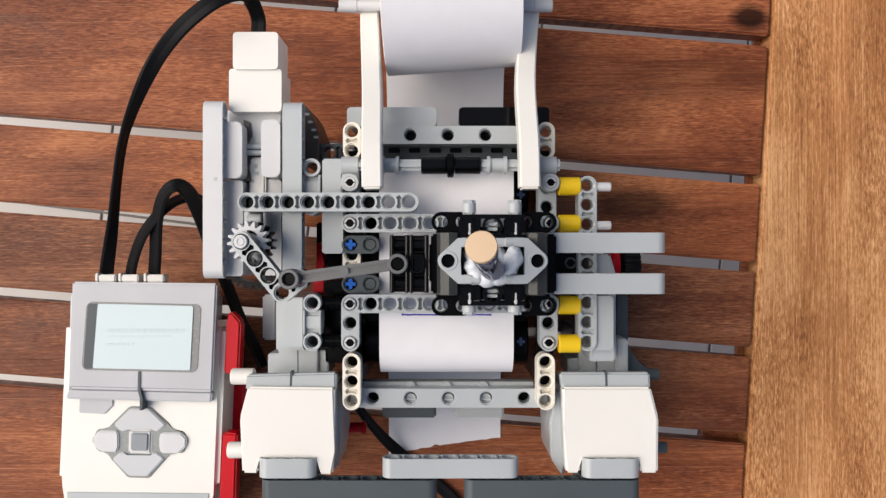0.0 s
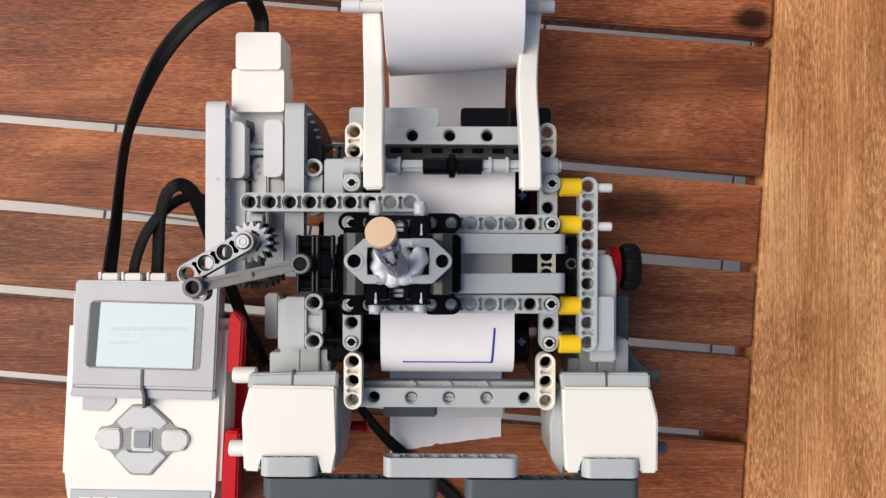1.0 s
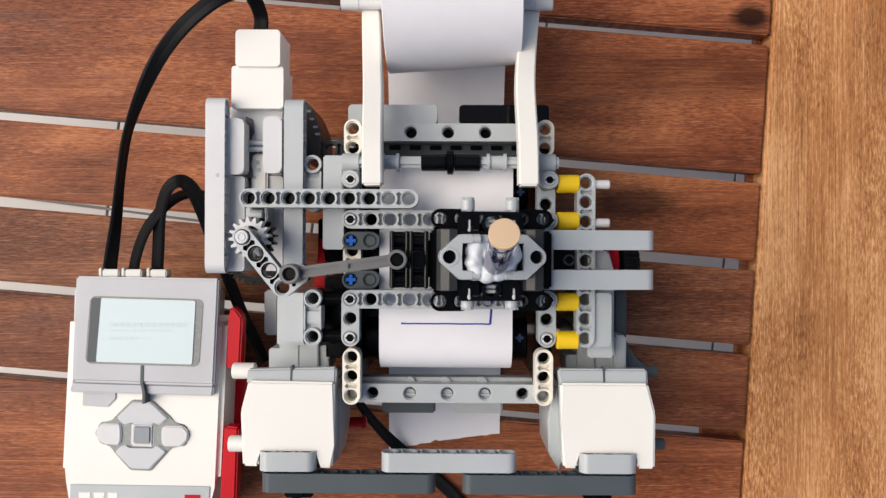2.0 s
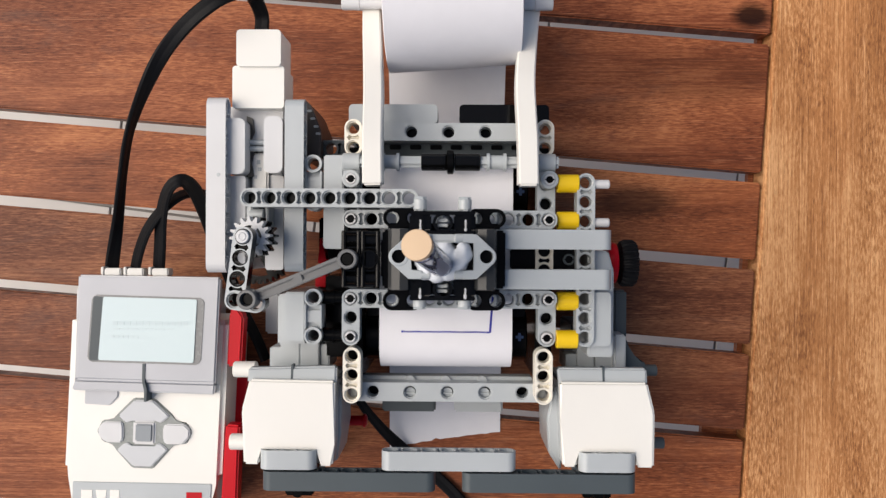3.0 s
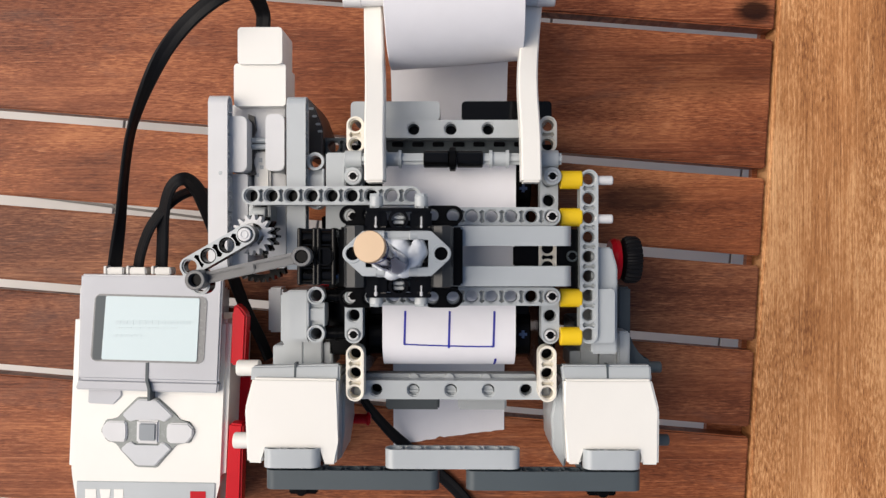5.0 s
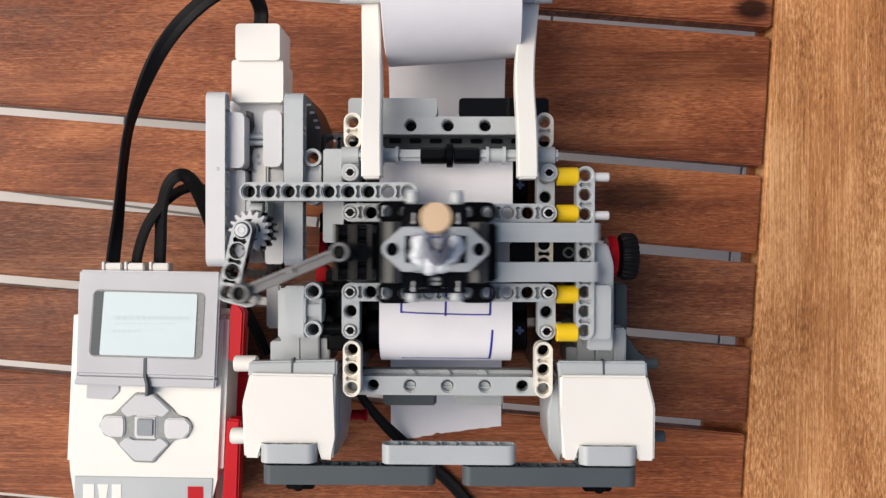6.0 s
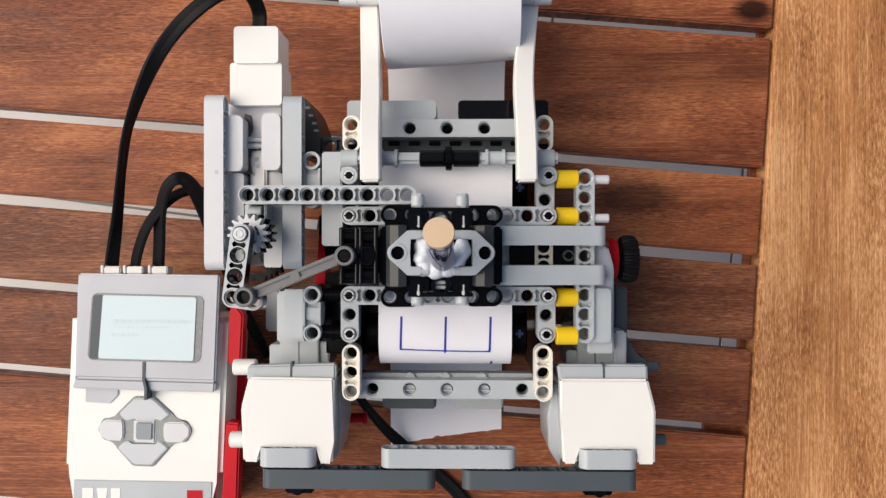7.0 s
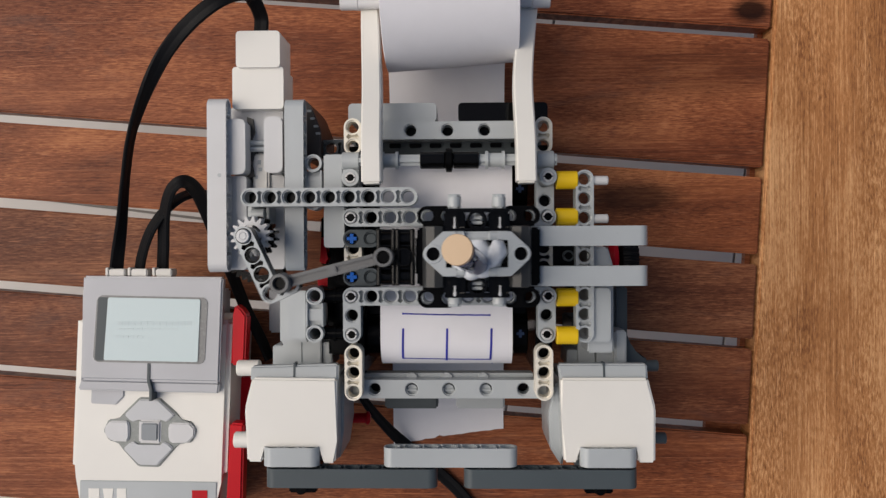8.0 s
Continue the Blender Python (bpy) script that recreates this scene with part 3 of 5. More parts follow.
    # outrigger beam with spacers
    beam(9, GREY, "outrigger_beam", machine, 58.9, -5.9, 81.5, 90)
    for c in (51.7, 25.7), (51.7, 10.3), (51.7, -23), (51.7, -38.8):
        part("spacer", sleeve(bmesh.new(), (c[0] - 4.4, c[1], 79), (c[0] + 4.4, c[1], 79), 3.8, 2.0), YELLOW, machine, "yellow round spacer")
    for c in (65.3, 25.5), (65.3, 9.6):
        part("axle_stub", rod(bmesh.new(), (c[0] - 4, c[1], 79), (c[0] + 3.6, c[1], 79), 1.9), PALE, machine)
    # paper bed sides
    for x0, x1 in (-34.6, -27.1), (29.8, 37.5):
        bm = bmesh.new()
        for ya, yb in (24.7, -40.3),:
            for yy in (ya, yb):
                lathe(bm, (x0 + 0.4, yy, 51), (x1 - 0.4, yy, 51), [(0, 10.5), (0.6, 11.2), (x1 - x0 - 1.4, 11.2), (x1 - x0 - 0.8, 10.5)], 28)
            box(bm, x0 + 1, x1 - 1, yb, ya, 44, 58, 0.5)
        part("roller_side", bm, BLACK, machine, "black roller and side plate")
        for yy in (23.5, -40.1) if x0 > 0 else ():
            part("blue_axle", cross_axle(bmesh.new(), ((x0 + x1) / 2, yy, 50), ((x0 + x1) / 2, yy, 62.2), 1.7, 0.6), SHADED_BLUE, machine)
    part("bed_plate", box(bmesh.new(), -26.7, 29.6, -37.9, 33.6, 60, 73.4, 0.5), DARK, machine)


def build_axle_bar():
    y = 34
    z = 82
    part("axle", cross_axle(bmesh.new(), (-40.7, y, z), (47.3, y, z), 2.3), GREY, machine)
    for c, w in ((-21.5, 3.6), (21.9, 4.0)):
        bm = lathe(bmesh.new(), (c - w, y, z), (c + w, y, z), [(0, 2.5), (0, 3.7), (1.2, 3.7), (1.2, 2.9), (2 * w - 1.2, 2.9), (2 * w - 1.2, 3.7), (2 * w, 3.7), (2 * w, 2.5)])
        part("bush", bm, GREY, machine)
    for a, b in ((-8.9, 1.4), (4.8, 15.3)):
        part("axle_joiner", box(rod(bmesh.new(), (a, y, z), (b, y, z), 3.6), a + 1, b - 1, y - 1.4, y + 1.4, z, z + 3.9, 0.3), GLOSS, machine)
    xm = 3
    part("hub", lathe(bmesh.new(), (xm - 1.6, y, z), (xm + 1.6, y, z), [(0, 3.6), (0.5, 5.0), (2.7, 5.0), (3.2, 3.6)]), BLACK, machine)


def build_arms():
    def arm(line):
        """A bent beam: a band of constant width along a line in space."""
        bm = bmesh.new()
        rings = []
        path = smooth_path(line, 6)
        for i, c in enumerate(path):
            d = (path[min(i + 1, len(path) - 1)] - path[max(i - 1, 0)]).normalized()
            s = Vector((-d.y, d.x, 0)).normalized()
            w = 3.95
            sec = [(w, -9.5), (w, -0.6), (w - 0.6, 0), (-w + 0.6, 0), (-w, -0.6), (-w, -9.5)]
            rings.append([bm.verts.new((c.x + s.x * p, c.y + s.y * p, c.z + q)) for p, q in sec])
        for a, b in zip(rings, rings[1:]):
            for i in range(6):
                bm.faces.new((a[i], a[(i + 1) % 6], b[(i + 1) % 6], b[i]))
        caps = (bm.faces.new(rings[0][::-1]), bm.faces.new(rings[-1]))
        bmesh.ops.bevel(bm, geom=list({e for f in caps for e in f.edges}), offset=0.8, segments=2, affect="EDGES")
        part("roll_arm", bm, WHITE, machine, "cream-white bent arm that holds the paper roll")

    arm([(-27.7, 23.5, 96), (-28.1, 42.2, 94), (-28.9, 64.2, 84), (-31.2, 91.5, 68), (-32.4, 111.6, 58), (-32.9, 126.2, 52)])
    arm([(34, 23.5, 96), (33.8, 42.2, 94), (33.6, 66.4, 84), (36.3, 91.5, 68), (39.1, 111.6, 58), (40.6, 126.2, 52)])
    y = 104.6
    part("roll_axle", rod(bmesh.new(), (-44.2, y, 64), (46.9, y, 64), 2.4), PALE, machine)
    for x in (-40.6, 43):
        part("bush", rod(bmesh.new(), (x - 4, y, 64), (x + 4, y, 64), 2.8), PALE, machine)


def build_big_motor(side):
    """One of the two large motors that carry the bed."""
    if side < 0:
        cap, strip, sideb = [(-82.8, -58.4), (-46, -58.9), (-46, -85.9), (-46.9, -95.7), (-85.2, -95), (-86.2, -71.6)], [(-84.1, -53.9), (-45.7, -52.9), (-45.7, -60.6), (-84.5, -60.6)], [(-48.2, -57.8), (-45.3, -61.2), (-45.3, -80.9), (-47.2, -93.7), (-49.2, -93.7)]
        split = [(-65.4, -52.4), (-64.4, -52.4), (-64.7, -60.1), (-65.6, -60.1)]
        feet = [(-76.7, -71.3, -55.2, -45.8), (-71.8, -63.1, -54.8, -42.1), (-62.8, -54.4, -54.8, -42.3), (-54.6, -50.1, -55.3, -44.4)]
        foot2 = -71.9, -52.3, -48.7, -38.9
    else:
        cap, strip, sideb = [(50.7, -58.6), (88.1, -58.6), (91.4, -71.6), (91.2, -95), (52.2, -95), (51.2, -76.3)], [(49.8, -52.9), (88.4, -52.9), (88.9, -60.1), (50.7, -60.1)], [(52.6, -58.8), (49.7, -61.7), (47.2, -73.5), (47.7, -88.3), (53.1, -96.7), (54.1, -88.3)]
        split = [(69.2, -52.4), (70.2, -52.4), (70.4, -60.1), (69.5, -60.1)]
        feet = [(54.6, 59.6, -55.3, -47.9), (59.3, 67, -54.8, -43.5), (67.3, 75.3, -54.8, -42.1), (75.1, 79.2, -54.5, -43.8)]
        foot2 = 60.1, 74.8, -48.7, -36.4
    k = 0.963
    notch = [(-50.9, -92.0), (-50.9, -84.2), (-75.5, -84.2), (-75.5, -91.6)] if side < 0 else [(80.6, -91.5), (80.6, -84.2), (56.0, -84.2), (56.0, -91.5)]
    cap, strip, split = [[(u * k, v * k) for u, v in pts] for pts in (cap, strip, split)]
    sideb = [(u - side * 2.2, v) for u, v in sideb]
    notched = cap[:4] + notch + cap[4:]
    motor = part("large_motor", prism(bmesh.new(), strip, 73, 78, 0.8, 3), GREY, machine, "grey and white large motor")
    part("motor_cap", prism(bmesh.new(), notched, 76.6, 81, 0.9, 4), WHITE, motor, "white motor cap notched round a beam")
    part("motor_side", prism(bmesh.new(), sideb, 38, 70, 1.0, 3), GREY, motor)
    part("motor_body", prism(bmesh.new(), cap, 40, 76.4, 1.0, 3), GREY, motor)
    part("motor_seam", prism(bmesh.new(), split, 74, 78.12, 0), DARK, motor)
    for q, foot in enumerate(feet):
        part("motor_foot", box(bmesh.new(), *foot, 36, 58 + q % 3, 0.5), GREY, motor)
    part("motor_foot", box(bmesh.new(), *foot2, 0, 36.5, 0.7), DARK, motor)
    part("motor_stand", box(bmesh.new(), cap[0][0] + 10, cap[0][0] + 24, cap[0][1] - 26, cap[0][1] - 12, 0, 41, 0.8), DARK, motor)
    if side < 0:
        for c in (-89, -56.1), (-90.5, -88.5):
            part("peg", rod(bmesh.new(), (c[0] - 4, c[1], 56), (c[0] + 6, c[1], 56), 3.6), WHITE, motor, "white peg")
        c = (-45.9, -83.7)
        part("red_pin", rod(rod(bmesh.new(), (c[0], c[1], 34), (c[0] + 10, c[1], 34), 2.4), (c[0] + 8, c[1], 34), (c[0] + 9.5, c[1], 34), 3.2), RED, motor, "red connector pin")
    else:
        for c in (91.1, -55.8), (94.6, -88.4):
            part("peg", rod(bmesh.new(), (c[0] - 6, c[1], 52), (c[0] + 5, c[1], 52), 2.6), DARK, motor)


def build_front():
    beam(7, GREY, "front_beam", machine, 3, -88.8, 84, 0, 90)
    beam(3, GREY, "front_beam", machine, -63.2, -88.8, 84, 0, 90)
    beam(3, GREY, "front_beam", machine, 68.3, -88.8, 84, 0, 90)
    beam(9, DARK, "front_beam", machine, -38.1, -97.5, 84, 0, 90, label="dark grey front beam")
    beam(9, DARK, "front_beam", machine, 44.3, -97.5, 84, 0, 90, label="dark grey front beam")
    for c in (-60.6, -104.3), (66.1, -104.3):
        bm = rod(bmesh.new(), (*c, 30), (*c, 76), 2.6)
        box(bm, c[0] - 6, c[0] + 6, c[1] - 3, c[1] + 3.2, 60, 72, 0.6)
        part("leg_connector", bm, BLACK, machine)
        part("leg", box(bmesh.new(), c[0] - 4, c[0] + 4, c[1] - 4, c[1] + 4, 0, 32, 0.8), DARK, machine)


def build_right_side():
    part("panel", prism(bmesh.new(), [(60.9, -2.1), (69.3, -2.1), (71.7, -10.5), (71.7, -46.6), (60.9, -46.6)], 40, 76, 0.7), GREY, machine)
    part("panel", prism(bmesh.new(), rounded(60.6, 69.8, -41.4, -19.2, 1.4), 40, 80, 0.7), GREY, machine)
    part("panel", box(bmesh.new(), 77, 83.1, -52.9, -20, 4, 50, 1.0), DARK, machine)
    part("fairing", prism(bmesh.new(), [(77.9, -41.3), (82.1, -41.3), (85.1, -49.8), (91.6, -52.8), (91.6, -56.8), (76.6, -56.8)], 4, 54, 1.0), DARK, machine)
    part("panel_post", box(bmesh.new(), 74.4, 79.7, -54.2, -38.6, 30, 64, 0.8), GREY, machine)
    c = (76.3, -7.6)
    hub = part("wheel", lathe(bmesh.new(), (c[0] - 4, c[1], 56), (c[0] + 6, c[1], 56), [(0, 2), (0, 8.6), (2, 9.4), (4, 8.8), (5, 5)], 28), RED, machine, "red wheel hub")
    bm = bmesh.new()
    lathe(bm, (c[0] + 1.4, c[1], 56), (c[0] + 9, c[1], 56), [(0, 7), (0.6, 9.6), (2, 10.4), (6, 10.4), (7.4, 9.4), (7.6, 5), (7.0, 1)], 96)
    for v in bm.verts:
        d = Vector((0, v.co.y - c[1], v.co.z - 56))
        if d.length > 9.2 and int((math.atan2(d.z, d.y) + math.pi + 0.01) / math.tau * 48) % 2:
            v.co -= d * 0.09
    part("tyre", bm, RUBBER, hub, "black ribbed rubber tyre")


def ladder_beam(name, x, y, top):
    """A three-unit beam with a hole at both ends and an open middle."""
    bm = bmesh.new()
    liftarm_into(bm, 1, 8, x0=-8, ends=(True, True))
    liftarm_into(bm, 1, 8, x0=8, ends=(True, True))
    box(bm, -4.9, 4.9, -3.6, 3.6, -3.8, 0.8, 0.3)
    box(bm, -2.6, 2.6, -3.5, 3.5, 0, 2.4, 0.3)
    box(bm, -5, 5, -3.7, -2.9, -3.8, 3.8, 0.2)
    box(bm, -5, 5, 2.9, 3.7, -3.8, 3.8, 0.2)
    part(name, bm, GREY, machine, "", at(x, y, top - 3.9, 0, 0, 90))


def build_left_motor():
    """The crank motor."""
    fl = beam(9, PALE, "motor_frame_beam", machine, -91.9, 23.9, 88, 90, 90, label="pale grey side beam of the crank motor")
    beam(9, GREY, "motor_frame_beam", machine, -61.1, 24.2, 83.5, 90, 90)
    m = part("crank_motor", prism(bmesh.new(), rounded(-91.1, -68.1, 42.4, 58.3, 1.5), 30, 72, 1.0), PALE, machine, "white and grey crank motor")
    part("motor_cap", prism(bmesh.new(), rounded(-87.6, -66.1, 56.2, 73.8, 1.2), 62, 80, 0.9, 3), WHITE, m, "white end cap")
    part("motor_plug", prism(bmesh.new(), rounded(-85.6, -67.2, 73.2, 88.4, 1.4), 62, 81.5, 0.9, 3), WHITE, m, "white cable socket")
    part("motor_cheek", prism(bmesh.new(), rounded(-89.8, -81.2, 28.6, 51.5, 2.2), 50, 84, 1.6, 4), PALE, m)
    part("motor_cheek", prism(bmesh.new(), rounded(-74.0, -66.2, 29.3, 52.6, 2.2), 50, 82, 1.6, 4), PALE, m)
    part("motor_cheek", prism(bmesh.new(), rounded(-90.9, -81.9, -11.1, 28.2, 1.2), 40, 80, 0.8, 3), PALE, m)
    part("motor_cheek", prism(bmesh.new(), rounded(-75.6, -67.8, -11.1, 29.2, 1.2), 40, 72, 0.8, 3), PALE, m)
    part("motor_core", box(bmesh.new(), -86.5, -76.8, 5.1, 45.2, 30, 68, 1.0), PALE, m)
    part("motor_neck", box(bmesh.new(), -89.5, -66.9, 42.2, 57.7, 40, 74, 0.8), PALE, m)
    bm = box(bmesh.new(), -80.9, -73.9, 20.6, 38.2, 60, 74.4, 0.8)
    part("rating_label", bm, WHITE, m, "white moulded label")
    for c in (-78.6, -77.2, 33.6, 35.4), (-78.2, -76.7, 30.7, 32.2), (-79.8, -78.6, 27.5, 28.9):
        part("label_mark", box(bmesh.new(), *c, 74.2, 74.5, 0), GREY, m)
    y = 41.2
    for e in (-1.3, 1.3):
        part("motor_axle", rod(bmesh.new(), (-83.4, y + e, 76), (-73.4, y + e, 76), 1.2, 16), GREY, m)
    # ragged dark strip paints the shade in the gap beside the cheek
    part("motor_gap_shade", prism(bmesh.new(), [(-82.8, 53.7), (-80.4, 52.8), (-79.5, 47.1), (-80.7, 44.3), (-79.7, 37.8), (-81.1, 34), (-79.7, 28.4), (-82.8, 27.9)], 60, 75.6, 0), TRUSS, m, "dark strip as shade in the motor casing gap")
    # black blocks for the shade in the recesses along the cheek
    for c in (-82.8, -81.4, 46.3, 51), (-82.8, -81.4, 29.6, 35.1):
        part("motor_recess_shade", box(bmesh.new(), *c, 60, 78, 0.4), BLACK, m)
    part("moulding_dot", rod(bmesh.new(), (*(-90.8, 27.9), 87), (*(-90.8, 27.9), 88.1), 0.8, 12, c=0.1), GREY, m)
    # inner truss beam and brackets
    part("truss_panel", prism(bmesh.new(), [(-59.9, 62.6), (-56.8, 58.7), (-53.1, 49), (-53.1, 36), (-59.9, 36)], 30, 66, 0.6), TRUSS, machine, "dark truss panel")
    for tx, ty in ([(-58.1, 57.6), (-56.7, 54.3), (-55.2, 50.9), (-54.3, 47.8)]):
        part("truss_rib", box(bmesh.new(), tx - 1.0, tx + 1.0, ty - 0.5, ty + 0.5, 64, 66.5, 0.2), GREY, machine)
    ladder_beam("bracket", *(-53.9, 25.4), 80)
    part("bracket_plate", box(bmesh.new(), -49.5, -41.2, 21.5, 37, 30, 80, 0.6), GREY, machine)
    part("bracket_plate", prism(bmesh.new(), rounded(-49.8, -41.2, -1.9, 22.3, 1.2), 30, 78, 0.6), GREY, machine)
    beam(4, DARK, "rear_beam", machine, -45.7, 42.1, 60, 0)
    beam(9, GREY, "top_beam", machine, -45.3, 18.5, 92, label="grey nine-hole beam across the motor")
    # added black strip that darkens the top beam's holes like shade
    c = (-53.9, 18.9)
    part("hole_shade", box(bmesh.new(), c[0] - 25.5, c[0] + 26, c[1] - 3.2, c[1] + 3.2, 83.4, 85.0, 0.2), BLACK, machine)
    bm = box(bmesh.new(), -80.7, -78.2, 6.5, 15.5, 70, 83.2, 0.5)
    box(bm, -72.8, -71.7, 6.5, 15.5, 70, 83.2, 0.5)
    rod(bm, (*(-79.4, 12.1), 82), (*(-73.5, 12.1), 82), 2.3)
    part("gear_bracket", bm, GREY, machine)
    # big dark gear under the motor
    g = bmesh.new()
    gear_into(g, 40, 17.5, 66, 71, 4, *(-79.2, 0.2))
    part("drive_gear", g, BLACK, machine, "black large gear")
    part("red_link", prism(bmesh.new(), [(-57.2, 3.4), (-55.2, 2.3), (-54.9, -7.5), (-54.1, -9.5), (-58.3, -9.5), (-57.7, -4.9)], 37, 44, 0.8), RED, machine, "red connector")
    part("red_link", prism(bmesh.new(), [(-61.7, -12.1), (-55.8, -13.1), (-55.8, -21.2), (-61.7, -21.2)], 20, 30, 0.8), RED, machine)
    # added black blocks that stand for the shade inside the left side
    part("inner_shade_block", box(bmesh.new(), -52, -42.2, -50, -14, 20, 58, 0.6), BLACK, machine, "black block as shade inside the machine")
    part("inner_shade_block", box(bmesh.new(), -62, -50, -11, 13, 3, 18, 0.6), BLACK, machine, "black block as shade inside the machine")
    # lower left mount
    part("mount_block", prism(bmesh.new(), [(-70.6, -21.7), (-58.2, -20.3), (-58.2, -42.7), (-70.6, -43.2)], 8, 70, 0.8), GREY, machine)
    part("mount_block", box(bmesh.new(), -66.9, -58, -41.2, -20.3, 40, 74, 0.6), GREY, machine)
    ladder_beam("mount_beam", *(-54, -30.3), 78)
    for cy in -22.6, -38.6:
        bm = rod(bmesh.new(), (-51.4, cy, 71), (-41.9, cy, 71), 3.0)
        lathe(bm, (-46.7, cy, 71), (-45.7, cy, 71), [(0, 3.6), (1, 3.6)])
        part("connector_pin", bm, BLACK, machine)
    part("low_strip", box(bmesh.new(), -89.5, -82.3, -45.1, -22.7, 2, 14, 1), PALE, machine)
    # red parts by the brick
    part("red_beam", prism(bmesh.new(), [(-97.4, -28.4), (-94.8, -29.5), (-91.7, -33.6), (-92.8, -56.6), (-99.4, -56.6), (-98.2, -33.1)], 38, 46, 0.9), RED, machine, "red side panel")
    part("red_beam", prism(bmesh.new(), [(-99.9, -83.3), (-93.3, -83.8), (-94.8, -130.4), (-102.5, -130.4)], 38, 46, 0.9), RED, machine, "red side panel")
    part("red_beam", box(bmesh.new(), -103.5, -94.8, -92.4, -65.1, 4, 24, 0.9), RED, machine)


# ---- crank and link ----
CRANK_X, CRANK_Y = -74.29 * MM, 2.69 * MM


def build_crank():
    u = radians(-51.03)
    arm = bmesh.new()
    liftarm_into(arm, 2, 8, thick=6.6)
    for v in arm.verts:
        v.co = Vector((24 - v.co.y, v.co.x, v.co.z))
    liftarm_into(arm, 4, 8, thick=6.5)
    brow = max(v.co.z for v in arm.verts) - 0.9
    bmesh.ops.recalc_face_normals(arm, faces=arm.faces)
    # upper faces stay grey; sides and webs take BLACK as their shade
    for f in arm.faces:
        f.material_index = 0 if f.calc_center_median().z > brow and f.normal.z > 0.25 else 1
    bmesh.ops.translate(arm, vec=(0, 0, 108.5), verts=arm.verts)
    lathe(arm, (0, 0, 104), (0, 0, 112.6), [(0, 2.6), (8, 2.6), (8.3, 2.3)], 24)
    bmesh.ops.rotate(arm, cent=(0, 0, 0), matrix=Matrix.Rotation(u, 3, "Z"), verts=arm.verts)
    crank = part("crank_arm", arm, [GREY, BLACK], machine, "grey angled crank arm, its side shade coloured black", pose(CRANK_X, CRANK_Y, 0))
    g = bmesh.new()
    gear_into(g, 16, 7.9, 97, 102, 3.4)
    part("gear", g, PALE, crank, "pale grey toothed gear")
    part("shaft", rod(bmesh.new(), (0, 0, 66), (0, 0, 105), 2.3), BLACK, crank)
    part("stud", sleeve(lathe(bmesh.new(), (0, 0, 110), (0, 0, 114), [(0, 2.5), (2.9, 2.5), (3.1, 2.3)], 28), (0, 0, 112.8), (0, 0, 113.35), 1.7, 1.2), PALE, crank)
    low = bmesh.new()
    gear_into(low, 16, 8.2, 88, 94, 3.6)
    part("gear", low, BLACK, crank, "black toothed gear under the pale one")
    bm = bmesh.new()
    n = 39.27
    for x in (0, n):
        sleeve(bm, (x, 0, 112), (x, 0, 119.5 if x == 0 else 117), 3.7, 2.5)
    for s in (-1, 1):
        box(bm, 3.2, n - 3.2, s * 1.5 - 0.7, s * 1.5 + 0.7, 111.5, 116, 0.3)
    box(bm, 3.2, n - 3.2, -1.2, 1.2, 112.3, 115, 0)
    box(bm, n * 0.5 - 1.8, n * 0.5 + 1.8, -1.9, 1.9, 111.5, 116.2, 0.3)
    rod_ = part("link_rod", bm, LINK, machine, "grey connecting rod", pose(0, 0, 0))
    part("pin_or_hole_shade", rod(bmesh.new(), (0, 0, 106), (0, 0, 116.4), 2.45), BLACK, rod_)
    part("pin_or_hole_shade", rod(bmesh.new(), (n, 0, 106), (n, 0, 116.2), 2.45), BLACK, rod_)
    return crank, rod_




def pen_print():
    """Clear barrel with dark blue printing that runs along it."""
    m = bpy.data.materials.new("printed_pen_barrel")
    m.use_nodes = True
    n, l = m.node_tree.nodes, m.node_tree.links
    b = n["Principled BSDF"]
    place, mp, t = n.new("ShaderNodeTexCoord"), n.new("ShaderNodeMapping"), n.new("ShaderNodeTexNoise")
    mp.inputs["Scale"].default_value = (330, 330, 75)
    t.inputs["Scale"].default_value, t.inputs["Detail"].default_value = 1.0, 3
    l.new(place.outputs["Object"], mp.inputs[0])
    l.new(mp.outputs[0], t.inputs["Vector"])
    ramp = n.new("ShaderNodeValToRGB")
    e = ramp.color_ramp.elements
    e[0].position, e[0].color = 0.50, (0.008, 0.012, 0.055, 1)
    e[1].position, e[1].color = 0.58, (0.36, 0.41, 0.52, 1)
    l.new(t.outputs[0], ramp.inputs[0])
    l.new(ramp.outputs[0], b.inputs["Base Color"])
    b.inputs["Roughness"].default_value = 0.12
    b.inputs["Coat Weight"].default_value = 0.4
    return m


PRINTED = pen_print()
TUBE = material("glossy_dark_grey_plastic", (0.040, 0.042, 0.044), 0.22, spec=0.2)
SILVER = material("silver_pen_print", (0.43, 0.45, 0.56), 0.3, spread=0.1, bump=0.0, scale=900)
LINK = material("mid_grey_plastic", (0.11, 0.113, 0.117), 0.3)


# ---- pen carriage ----
PEN_X, PEN_Y = 19.72 * MM, -9.00 * MM


